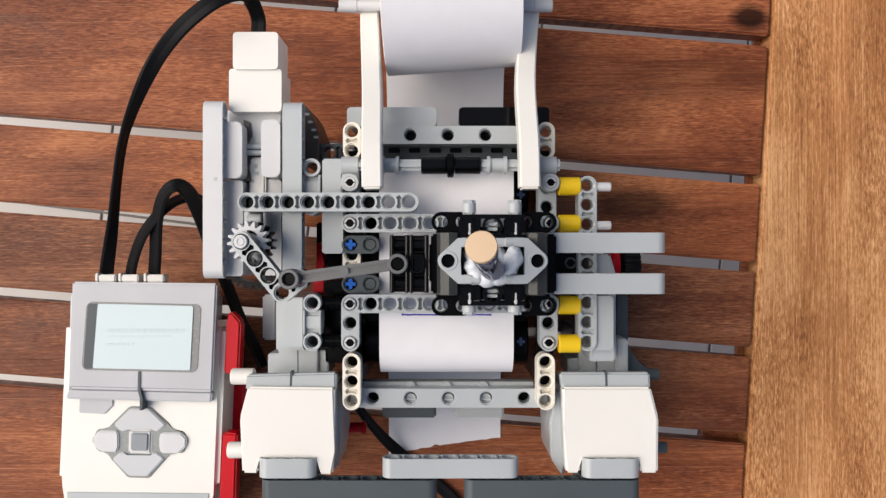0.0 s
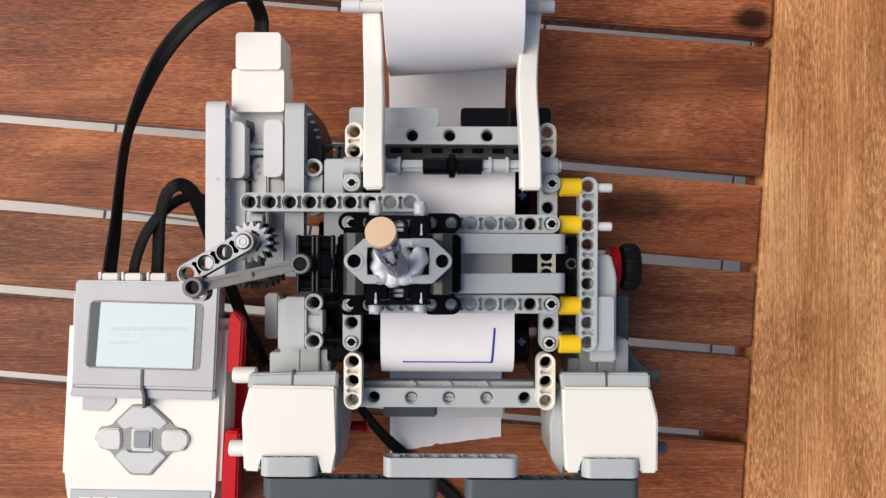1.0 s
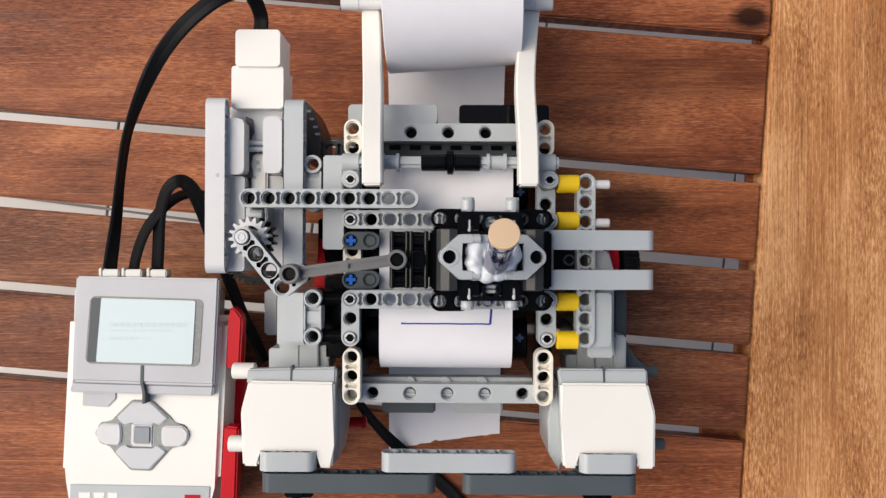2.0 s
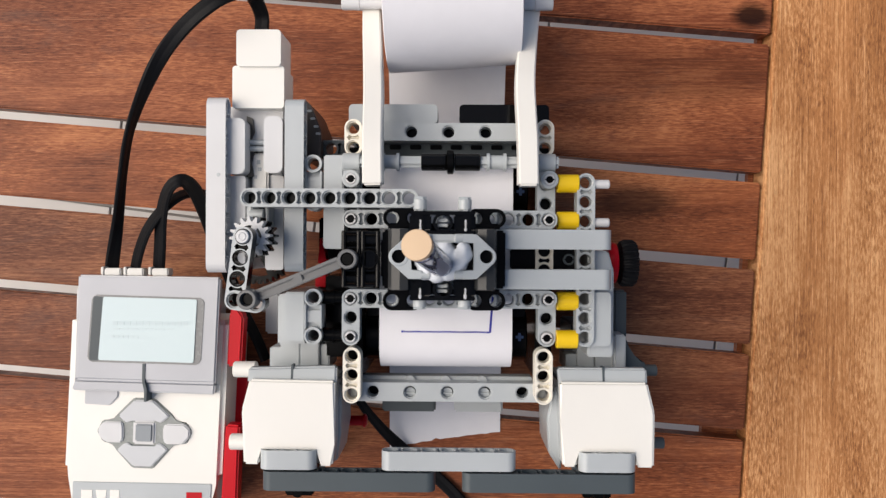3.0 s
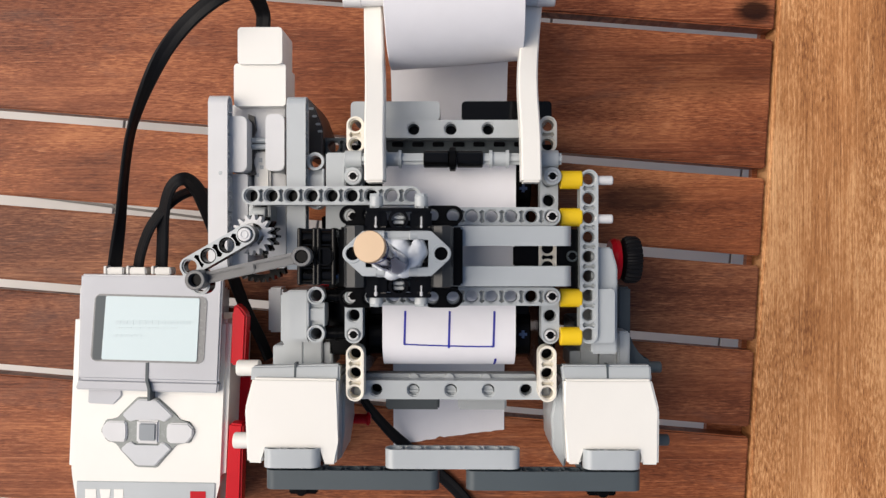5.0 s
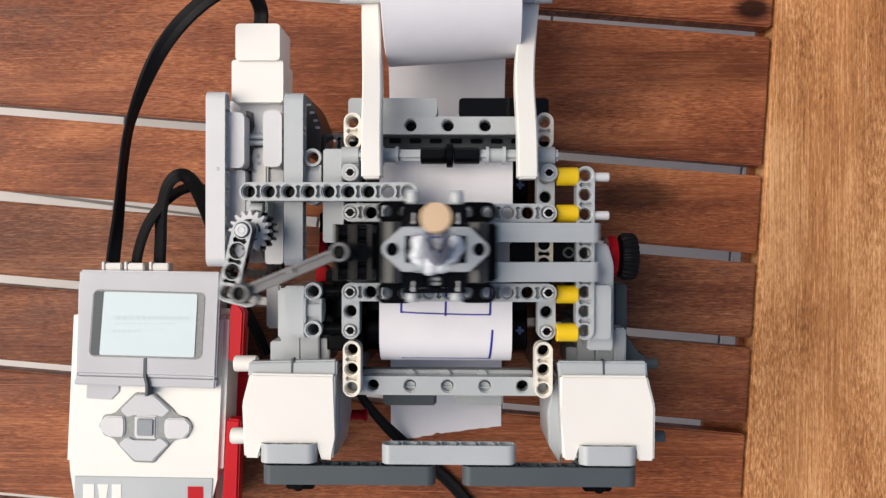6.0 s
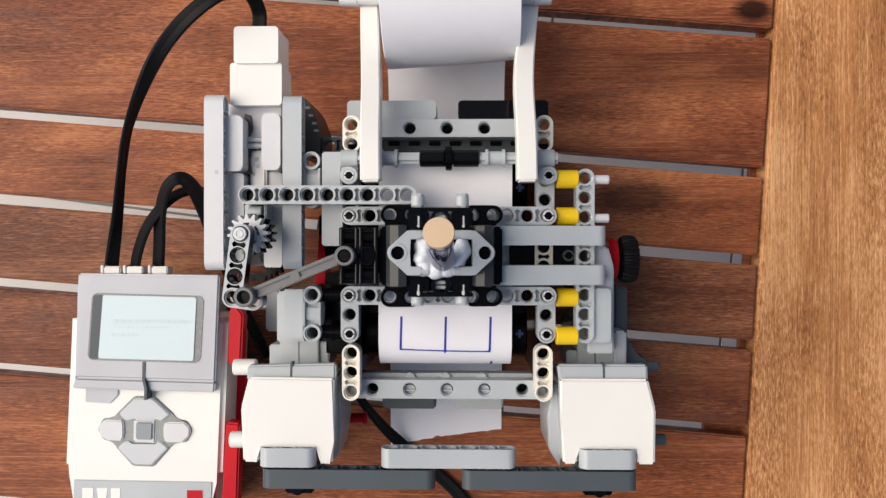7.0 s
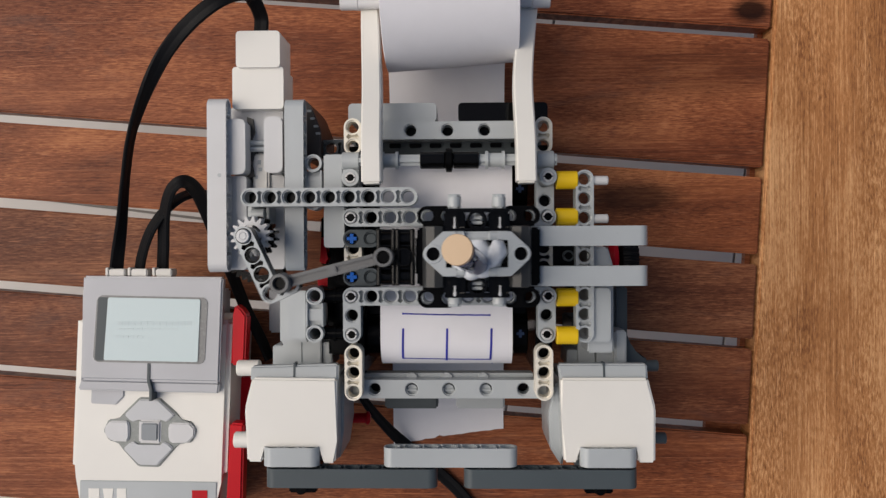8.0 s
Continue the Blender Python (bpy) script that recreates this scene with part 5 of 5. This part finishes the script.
def motions():
    walk(crank, [
        (0, pose(CRANK_X, CRANK_Y, 0, 0, 0, -0.3)),
        (0.1, pose(CRANK_X, CRANK_Y, 0, 0, 0, -0.3)),
        (0.2, pose(CRANK_X, CRANK_Y, 0, 0, 0, -0.4)),
        (0.3, pose(CRANK_X, CRANK_Y, 0, 0, 0, -1.6)),
        (0.4, pose(CRANK_X, CRANK_Y, 0, 0, 0, -37.8)),
        (0.5, pose(CRANK_X, CRANK_Y, 0, 0, 0, -82.3)),
        (0.6, pose(CRANK_X, CRANK_Y, 0, 0, 0, -101.5)),
        (0.7, pose(CRANK_X, CRANK_Y, 0, 0, 0, -103.5)),
        (0.8, pose(CRANK_X, CRANK_Y, 0, 0, 0, -99.6)),
        (0.9, pose(CRANK_X, CRANK_Y, 0, 0, 0, -100.1)),
        (1, pose(CRANK_X, CRANK_Y, 0, 0, 0, -99.2)),
        (1.1, pose(CRANK_X, CRANK_Y, 0, 0, 0, -100.5)),
        (1.2, pose(CRANK_X, CRANK_Y, 0, 0, 0, -100.4)),
        (1.3, pose(CRANK_X, CRANK_Y, 0, 0, 0, -100.2)),
        (1.4, pose(CRANK_X, CRANK_Y, 0, 0, 0, -100.1)),
        (1.5, pose(CRANK_X, CRANK_Y, 0, 0, 0, -98.5)),
        (1.6, pose(CRANK_X, CRANK_Y, 0, 0, 0, -88.1)),
        (1.7, pose(CRANK_X, CRANK_Y, 0, 0, 0, -47.2)),
        (1.85, pose(CRANK_X, CRANK_Y, 0, 0, 0, -6.8)),
        (2, pose(CRANK_X, CRANK_Y, 0, 0, 0, 0.0)),
        (2.6, pose(CRANK_X, CRANK_Y, 0, 0, 0, 0.0)),
        (2.7, pose(CRANK_X, CRANK_Y, 0, 0, 0, -9.5)),
        (2.8, pose(CRANK_X, CRANK_Y, 0, 0, 0, -23.9)),
        (2.9, pose(CRANK_X, CRANK_Y, 0, 0, 0, -50.3)),
        (3, pose(CRANK_X, CRANK_Y, 0, 0, 0, -46.4)),
        (3.1, pose(CRANK_X, CRANK_Y, 0, 0, 0, -48.3)),
        (3.2, pose(CRANK_X, CRANK_Y, 0, 0, 0, -48.0)),
        (3.3, pose(CRANK_X, CRANK_Y, 0, 0, 0, -45.4)),
        (3.4, pose(CRANK_X, CRANK_Y, 0, 0, 0, -45.0)),
        (3.5, pose(CRANK_X, CRANK_Y, 0, 0, 0, -45.8)),
        (3.6, pose(CRANK_X, CRANK_Y, 0, 0, 0, -45.6)),
        (3.8, pose(CRANK_X, CRANK_Y, 0, 0, 0, -45.8)),
        (4, pose(CRANK_X, CRANK_Y, 0, 0, 0, -45.3)),
        (4.1, pose(CRANK_X, CRANK_Y, 0, 0, 0, -46.2)),
        (4.2, pose(CRANK_X, CRANK_Y, 0, 0, 0, -47.1)),
        (4.3, pose(CRANK_X, CRANK_Y, 0, 0, 0, -46.5)),
        (4.4, pose(CRANK_X, CRANK_Y, 0, 0, 0, -13.4)),
        (4.5, pose(CRANK_X, CRANK_Y, 0, 0, 0, 3.8)),
        (4.6, pose(CRANK_X, CRANK_Y, 0, 0, 0, 1.8)),
        (4.7, pose(CRANK_X, CRANK_Y, 0, 0, 0, -37.2)),
        (4.85, pose(CRANK_X, CRANK_Y, 0, 0, 0, -73.5)),
        (5, pose(CRANK_X, CRANK_Y, 0, 0, 0, -99.2)),
        (5.6, pose(CRANK_X, CRANK_Y, 0, 0, 0, -99.2)),
        (5.8, pose(CRANK_X, CRANK_Y, 0, 0, 0, -101.1)),
        (5.9, pose(CRANK_X, CRANK_Y, 0, 0, 0, -95.0)),
        (6, pose(CRANK_X, CRANK_Y, 0, 0, 0, -52.5)),
        (6.1, pose(CRANK_X, CRANK_Y, 0, 0, 0, -11.6)),
        (6.2, pose(CRANK_X, CRANK_Y, 0, 0, 0, 2.3)),
        (6.3, pose(CRANK_X, CRANK_Y, 0, 0, 0, 1.1)),
        (6.4, pose(CRANK_X, CRANK_Y, 0, 0, 0, 0.5)),
        (6.5, pose(CRANK_X, CRANK_Y, 0, 0, 0, 0.5)),
        (6.6, pose(CRANK_X, CRANK_Y, 0, 0, 0, 1.4)),
        (6.7, pose(CRANK_X, CRANK_Y, 0, 0, 0, 1.1)),
        (6.8, pose(CRANK_X, CRANK_Y, 0, 0, 0, -28.4)),
        (6.9, pose(CRANK_X, CRANK_Y, 0, 0, 0, -48.8)),
        (7, pose(CRANK_X, CRANK_Y, 0, 0, 0, -46.7)),
        (7.1, pose(CRANK_X, CRANK_Y, 0, 0, 0, -46.8)),
        (7.2, pose(CRANK_X, CRANK_Y, 0, 0, 0, -46.2)),
        (7.3, pose(CRANK_X, CRANK_Y, 0, 0, 0, -44.8)),
        (7.4, pose(CRANK_X, CRANK_Y, 0, 0, 0, -45.7)),
        (7.5, pose(CRANK_X, CRANK_Y, 0, 0, 0, -46.6)),
        (7.6, pose(CRANK_X, CRANK_Y, 0, 0, 0, -18.4)),
        (7.7, pose(CRANK_X, CRANK_Y, 0, 0, 0, 4.3)),
        (7.8, pose(CRANK_X, CRANK_Y, 0, 0, 0, 2.8)),
        (7.9, pose(CRANK_X, CRANK_Y, 0, 0, 0, 1.3)),
        (8, pose(CRANK_X, CRANK_Y, 0, 0, 0, -13.9)),
    ])
    walk(link_rod, [
        (0, pose(-0.05532, -0.01085, 0, 0, 0, 8.0)),
        (0.1, pose(-0.05533, -0.01087, 0, 0, 0, 8.0)),
        (0.2, pose(-0.05534, -0.01089, 0, 0, 0, 8.1)),
        (0.3, pose(-0.05562, -0.01127, 0, 0, 0, 8.6)),
        (0.4, pose(-0.06750, -0.01961, 0, 0, 0, 21.2)),
        (0.5, pose(-0.08508, -0.01797, 0, 0, 0, 18.7)),
        (0.6, pose(-0.09126, -0.01329, 0, 0, 0, 11.6)),
        (0.7, pose(-0.09182, -0.01268, 0, 0, 0, 10.7)),
        (0.8, pose(-0.09073, -0.01383, 0, 0, 0, 12.4)),
        (0.9, pose(-0.09088, -0.01369, 0, 0, 0, 12.2)),
        (1, pose(-0.09061, -0.01395, 0, 0, 0, 12.6)),
        (1.1, pose(-0.09098, -0.01358, 0, 0, 0, 12.1)),
        (1.2, pose(-0.09094, -0.01362, 0, 0, 0, 12.1)),
        (1.3, pose(-0.09090, -0.01366, 0, 0, 0, 12.2)),
        (1.4, pose(-0.09086, -0.01370, 0, 0, 0, 12.2)),
        (1.5, pose(-0.09041, -0.01415, 0, 0, 0, 12.9)),
        (1.6, pose(-0.08710, -0.01678, 0, 0, 0, 16.9)),
        (1.7, pose(-0.07124, -0.02042, 0, 0, 0, 22.5)),
        (1.85, pose(-0.05697, -0.01291, 0, 0, 0, 11.1)),
        (2, pose(-0.05525, -0.01076, 0, 0, 0, 7.9)),
        (2.6, pose(-0.05525, -0.01076, 0, 0, 0, 7.9)),
        (2.7, pose(-0.05773, -0.01371, 0, 0, 0, 12.2)),
        (2.8, pose(-0.06232, -0.01731, 0, 0, 0, 17.7)),
        (2.9, pose(-0.07247, -0.02055, 0, 0, 0, 22.7)),
        (3, pose(-0.07089, -0.02037, 0, 0, 0, 22.4)),
        (3.1, pose(-0.07168, -0.02047, 0, 0, 0, 22.6)),
        (3.2, pose(-0.07154, -0.02046, 0, 0, 0, 22.6)),
        (3.3, pose(-0.07049, -0.02031, 0, 0, 0, 22.3)),
        (3.4, pose(-0.07035, -0.02029, 0, 0, 0, 22.3)),
        (3.5, pose(-0.07068, -0.02034, 0, 0, 0, 22.4)),
        (3.6, pose(-0.07057, -0.02032, 0, 0, 0, 22.4)),
        (3.8, pose(-0.07067, -0.02034, 0, 0, 0, 22.4)),
        (4, pose(-0.07046, -0.02030, 0, 0, 0, 22.3)),
        (4.1, pose(-0.07082, -0.02036, 0, 0, 0, 22.4)),
        (4.2, pose(-0.07118, -0.02041, 0, 0, 0, 22.5)),
        (4.3, pose(-0.07093, -0.02038, 0, 0, 0, 22.4)),
        (4.4, pose(-0.05889, -0.01481, 0, 0, 0, 13.9)),
        (4.5, pose(-0.05439, -0.00945, 0, 0, 0, 6.0)),
        (4.6, pose(-0.05483, -0.01015, 0, 0, 0, 7.0)),
        (4.7, pose(-0.06725, -0.01953, 0, 0, 0, 21.1)),
        (4.85, pose(-0.08179, -0.01938, 0, 0, 0, 20.9)),
        (5, pose(-0.09061, -0.01395, 0, 0, 0, 12.6)),
        (5.6, pose(-0.09061, -0.01395, 0, 0, 0, 12.6)),
        (5.8, pose(-0.09116, -0.01339, 0, 0, 0, 11.8)),
        (5.9, pose(-0.08935, -0.01510, 0, 0, 0, 14.3)),
        (6, pose(-0.07337, -0.02060, 0, 0, 0, 22.8)),
        (6.1, pose(-0.05834, -0.01431, 0, 0, 0, 13.1)),
        (6.2, pose(-0.05472, -0.00997, 0, 0, 0, 6.7)),
        (6.3, pose(-0.05499, -0.01038, 0, 0, 0, 7.3)),
        (6.4, pose(-0.05513, -0.01058, 0, 0, 0, 7.6)),
        (6.5, pose(-0.05513, -0.01058, 0, 0, 0, 7.6)),
        (6.6, pose(-0.05492, -0.01028, 0, 0, 0, 7.2)),
        (6.7, pose(-0.05499, -0.01038, 0, 0, 0, 7.3)),
        (6.8, pose(-0.06393, -0.01819, 0, 0, 0, 19.0)),
        (6.9, pose(-0.07188, -0.02050, 0, 0, 0, 22.6)),
        (7, pose(-0.07103, -0.02039, 0, 0, 0, 22.5)),
        (7.1, pose(-0.07108, -0.02040, 0, 0, 0, 22.5)),
        (7.2, pose(-0.07082, -0.02036, 0, 0, 0, 22.4)),
        (7.3, pose(-0.07026, -0.02027, 0, 0, 0, 22.3)),
        (7.4, pose(-0.07062, -0.02033, 0, 0, 0, 22.4)),
        (7.5, pose(-0.07098, -0.02038, 0, 0, 0, 22.5)),
        (7.6, pose(-0.06046, -0.01607, 0, 0, 0, 15.8)),
        (7.7, pose(-0.05430, -0.00930, 0, 0, 0, 5.7)),
        (7.8, pose(-0.05463, -0.00983, 0, 0, 0, 6.5)),
        (7.9, pose(-0.05495, -0.01033, 0, 0, 0, 7.2)),
        (8, pose(-0.05905, -0.01495, 0, 0, 0, 14.1)),
    ])
    walk(carriage, [
        (0, pose(-0.00090, 0, -0.00013, 0, 0.45, 0)),
        (0.1, pose(-0.00009, 0, 0.00000, 0, 0.00, 0)),
        (0.2, pose(-0.00011, 0, 0.00000, 0, 0.00, 0)),
        (0.3, pose(-0.00100, 0, -0.00008, 0, 0.30, 0)),
        (0.4, pose(-0.01859, 0, -0.00055, 0, 2.20, 0)),
        (0.5, pose(-0.04139, 0, -0.00107, 0, 5.35, 0)),
        (0.6, pose(-0.04658, 0, -0.00108, 0, 5.50, 0)),
        (0.7, pose(-0.04794, 0, -0.00113, 0, 6.00, 0)),
        (0.8, pose(-0.04802, 0, -0.00118, 0, 6.50, 0)),
        (0.9, pose(-0.04813, 0, -0.00118, 0, 6.50, 0)),
        (1, pose(-0.04793, 0, -0.00118, 0, 6.50, 0)),
        (1.1, pose(-0.04822, 0, -0.00118, 0, 6.50, 0)),
        (1.2, pose(-0.04819, 0, -0.00118, 0, 6.50, 0)),
        (1.3, pose(-0.04815, 0, -0.00118, 0, 6.50, 0)),
        (1.4, pose(-0.04812, 0, -0.00118, 0, 6.50, 0)),
        (1.5, pose(-0.04777, 0, -0.00118, 0, 6.50, 0)),
        (1.6, pose(-0.04516, 0, -0.00118, 0, 6.50, 0)),
        (1.7, pose(-0.03060, 0, -0.00118, 0, 6.50, 0)),
        (1.85, pose(-0.01330, 0, -0.00114, 0, 6.08, 0)),
        (2, pose(-0.01045, 0, -0.00110, 0, 5.67, 0)),
        (2.6, pose(-0.00737, 0, -0.00089, 0, 4.00, 0)),
        (2.7, pose(-0.00986, 0, -0.00084, 0, 3.73, 0)),
        (2.8, pose(-0.01491, 0, -0.00079, 0, 3.45, 0)),
        (2.9, pose(-0.02624, 0, -0.00079, 0, 3.45, 0)),
        (3, pose(-0.02459, 0, -0.00079, 0, 3.45, 0)),
        (3.1, pose(-0.02302, 0, -0.00054, 0, 2.15, 0)),
        (3.2, pose(-0.02288, 0, -0.00054, 0, 2.15, 0)),
        (3.3, pose(-0.02981, 0, -0.00118, 0, 6.50, 0)),
        (3.4, pose(-0.02966, 0, -0.00118, 0, 6.50, 0)),
        (3.5, pose(-0.03001, 0, -0.00118, 0, 6.50, 0)),
        (3.6, pose(-0.02990, 0, -0.00118, 0, 6.50, 0)),
        (3.8, pose(-0.03000, 0, -0.00118, 0, 6.50, 0)),
        (4, pose(-0.02978, 0, -0.00118, 0, 6.50, 0)),
        (4.1, pose(-0.03016, 0, -0.00118, 0, 6.50, 0)),
        (4.2, pose(-0.02490, 0, -0.00079, 0, 3.45, 0)),
        (4.3, pose(-0.02417, 0, -0.00075, 0, 3.20, 0)),
        (4.4, pose(-0.00717, 0, -0.00039, 0, 1.50, 0)),
        (4.5, pose(-0.00054, 0, -0.00023, 0, 0.85, 0)),
        (4.6, pose(-0.00106, 0, -0.00023, 0, 0.85, 0)),
        (4.7, pose(-0.01666, 0, -0.00034, 0, 1.30, 0)),
        (4.85, pose(-0.03244, 0, -0.00051, 0, 2.01, 0)),
        (5, pose(-0.04093, 0, -0.00066, 0, 2.72, 0)),
        (5.6, pose(-0.04618, 0, -0.00109, 0, 5.55, 0)),
        (5.8, pose(-0.04836, 0, -0.00118, 0, 6.50, 0)),
        (5.9, pose(-0.04694, 0, -0.00118, 0, 6.50, 0)),
        (6, pose(-0.03281, 0, -0.00118, 0, 6.50, 0)),
        (6.1, pose(-0.01518, 0, -0.00115, 0, 6.20, 0)),
        (6.2, pose(-0.01071, 0, -0.00115, 0, 6.15, 0)),
        (6.3, pose(-0.01108, 0, -0.00115, 0, 6.18, 0)),
        (6.4, pose(-0.01129, 0, -0.00115, 0, 6.20, 0)),
        (6.5, pose(-0.01110, 0, -0.00114, 0, 6.10, 0)),
        (6.6, pose(-0.01104, 0, -0.00115, 0, 6.20, 0)),
        (6.7, pose(-0.01131, 0, -0.00116, 0, 6.30, 0)),
        (6.8, pose(-0.02208, 0, -0.00116, 0, 6.30, 0)),
        (6.9, pose(-0.03128, 0, -0.00118, 0, 6.50, 0)),
        (7, pose(-0.03038, 0, -0.00118, 0, 6.50, 0)),
        (7.1, pose(-0.03043, 0, -0.00118, 0, 6.50, 0)),
        (7.2, pose(-0.03016, 0, -0.00118, 0, 6.50, 0)),
        (7.3, pose(-0.02956, 0, -0.00118, 0, 6.50, 0)),
        (7.4, pose(-0.02698, 0, -0.00101, 0, 4.90, 0)),
        (7.5, pose(-0.02561, 0, -0.00088, 0, 3.95, 0)),
        (7.6, pose(-0.00870, 0, -0.00034, 0, 1.30, 0)),
        (7.7, pose(-0.00126, 0, -0.00034, 0, 1.30, 0)),
        (7.8, pose(-0.00201, 0, -0.00039, 0, 1.50, 0)),
        (7.9, pose(-0.00240, 0, -0.00039, 0, 1.50, 0)),
        (8, pose(-0.00737, 0, -0.00039, 0, 1.50, 0)),
    ])
    walk(pen, [
        (0, pose(PEN_X, PEN_Y, 0.106, -10.2, -8.9, 0)),
        (0.1, pose(PEN_X, PEN_Y, 0.106, -8.3, -7.9, 0)),
        (0.2, pose(PEN_X, PEN_Y, 0.106, -7.7, -7.9, 0)),
        (0.3, pose(PEN_X, PEN_Y, 0.106, -12.6, -8.9, 0)),
        (0.4, pose(PEN_X, PEN_Y, 0.106, -10.0, -10.7, 0)),
        (0.5, pose(PEN_X, PEN_Y, 0.106, -13.9, -16.1, 0)),
        (0.6, pose(PEN_X, PEN_Y, 0.106, -15.5, -12.3, 0)),
        (0.7, pose(PEN_X, PEN_Y, 0.106, -15.3, -12.7, 0)),
        (0.8, pose(PEN_X, PEN_Y, 0.106, -14.5, -10.1, 0)),
        (0.9, pose(PEN_X, PEN_Y, 0.106, -14.9, -10.0, 0)),
        (1, pose(PEN_X, PEN_Y, 0.106, -15.5, -10.3, 0)),
        (1.1, pose(PEN_X, PEN_Y, 0.106, -15.7, -9.9, 0)),
        (1.2, pose(PEN_X, PEN_Y, 0.106, -12.8, -9.9, 0)),
        (1.3, pose(PEN_X, PEN_Y, 0.106, -12.7, -9.3, 0)),
        (1.4, pose(PEN_X, PEN_Y, 0.106, -12.6, -9.8, 0)),
        (1.5, pose(PEN_X, PEN_Y, 0.106, -11.9, -10.1, 0)),
        (1.6, pose(PEN_X, PEN_Y, 0.106, -15.4, -8.2, 0)),
        (1.7, pose(PEN_X, PEN_Y, 0.106, -15.1, -5.2, 0)),
        (2.8, pose(PEN_X, PEN_Y, 0.106, -8.8, -11.4, 0)),
        (2.9, pose(PEN_X, PEN_Y, 0.106, -19.0, -13.9, 0)),
        (3, pose(PEN_X, PEN_Y, 0.106, -9.4, -12.7, 0)),
        (3.1, pose(PEN_X, PEN_Y, 0.106, -18.2, -12.0, 0)),
        (3.2, pose(PEN_X, PEN_Y, 0.106, -15.6, -11.5, 0)),
        (3.3, pose(PEN_X, PEN_Y, 0.106, -14.0, -5.7, 0)),
        (3.4, pose(PEN_X, PEN_Y, 0.106, -14.4, -7.8, 0)),
        (3.5, pose(PEN_X, PEN_Y, 0.106, -14.7, -7.9, 0)),
        (3.6, pose(PEN_X, PEN_Y, 0.106, -15.5, -7.0, 0)),
        (3.8, pose(PEN_X, PEN_Y, 0.106, -16.3, -7.0, 0)),
        (4, pose(PEN_X, PEN_Y, 0.106, -16.5, -6.8, 0)),
        (4.1, pose(PEN_X, PEN_Y, 0.106, -16.7, -6.2, 0)),
        (4.2, pose(PEN_X, PEN_Y, 0.106, -17.4, -14.1, 0)),
        (4.3, pose(PEN_X, PEN_Y, 0.106, -15.8, -13.6, 0)),
        (4.4, pose(PEN_X, PEN_Y, 0.106, -13.9, -11.3, 0)),
        (4.5, pose(PEN_X, PEN_Y, 0.106, -6.5, -9.2, 0)),
        (4.6, pose(PEN_X, PEN_Y, 0.106, -15.1, -11.2, 0)),
        (4.7, pose(PEN_X, PEN_Y, 0.106, -7.7, -9.3, 0)),
        (5.8, pose(PEN_X, PEN_Y, 0.106, -12.0, -11.1, 0)),
        (5.9, pose(PEN_X, PEN_Y, 0.106, -15.0, -8.3, 0)),
        (6, pose(PEN_X, PEN_Y, 0.106, -16.2, -5.9, 0)),
        (6.1, pose(PEN_X, PEN_Y, 0.106, -13.6, -1.3, 0)),
        (6.2, pose(PEN_X, PEN_Y, 0.106, -14.7, -1.7, 0)),
        (6.3, pose(PEN_X, PEN_Y, 0.106, -16.4, -2.7, 0)),
        (6.4, pose(PEN_X, PEN_Y, 0.106, -16.6, -2.7, 0)),
        (6.5, pose(PEN_X, PEN_Y, 0.106, -15.9, -2.6, 0)),
        (6.6, pose(PEN_X, PEN_Y, 0.106, -15.9, -2.3, 0)),
        (6.7, pose(PEN_X, PEN_Y, 0.106, -16.1, -2.7, 0)),
        (6.8, pose(PEN_X, PEN_Y, 0.106, -14.0, -6.9, 0)),
        (6.9, pose(PEN_X, PEN_Y, 0.106, -14.9, -7.2, 0)),
        (7, pose(PEN_X, PEN_Y, 0.106, -12.3, -7.0, 0)),
        (7.1, pose(PEN_X, PEN_Y, 0.106, -11.9, -7.6, 0)),
        (7.2, pose(PEN_X, PEN_Y, 0.106, -11.3, -8.4, 0)),
        (7.3, pose(PEN_X, PEN_Y, 0.106, -10.5, -8.3, 0)),
        (7.4, pose(PEN_X, PEN_Y, 0.106, -14.4, -16.8, 0)),
        (7.5, pose(PEN_X, PEN_Y, 0.106, -15.3, -15.6, 0)),
        (7.6, pose(PEN_X, PEN_Y, 0.106, -14.7, -12.6, 0)),
        (7.7, pose(PEN_X, PEN_Y, 0.106, -5.1, -10.6, 0)),
        (7.8, pose(PEN_X, PEN_Y, 0.106, -9.2, -12.1, 0)),
        (7.9, pose(PEN_X, PEN_Y, 0.106, -7.8, -11.6, 0)),
        (8, pose(PEN_X, PEN_Y, 0.106, -6.9, -10.5, 0)),
    ])
    for ob, s, x, drawn in strokes:
        rows = []
        for k in range(81):
            t = k / 10
            y, z, a = bed_point(feed_at(t) + s)
            lift = 0.0 if t >= drawn else -SINK
            rows.append((t, at(x, y, z + 0.05 + lift, a, 0, 0)))
        walk(ob, rows)


motions()
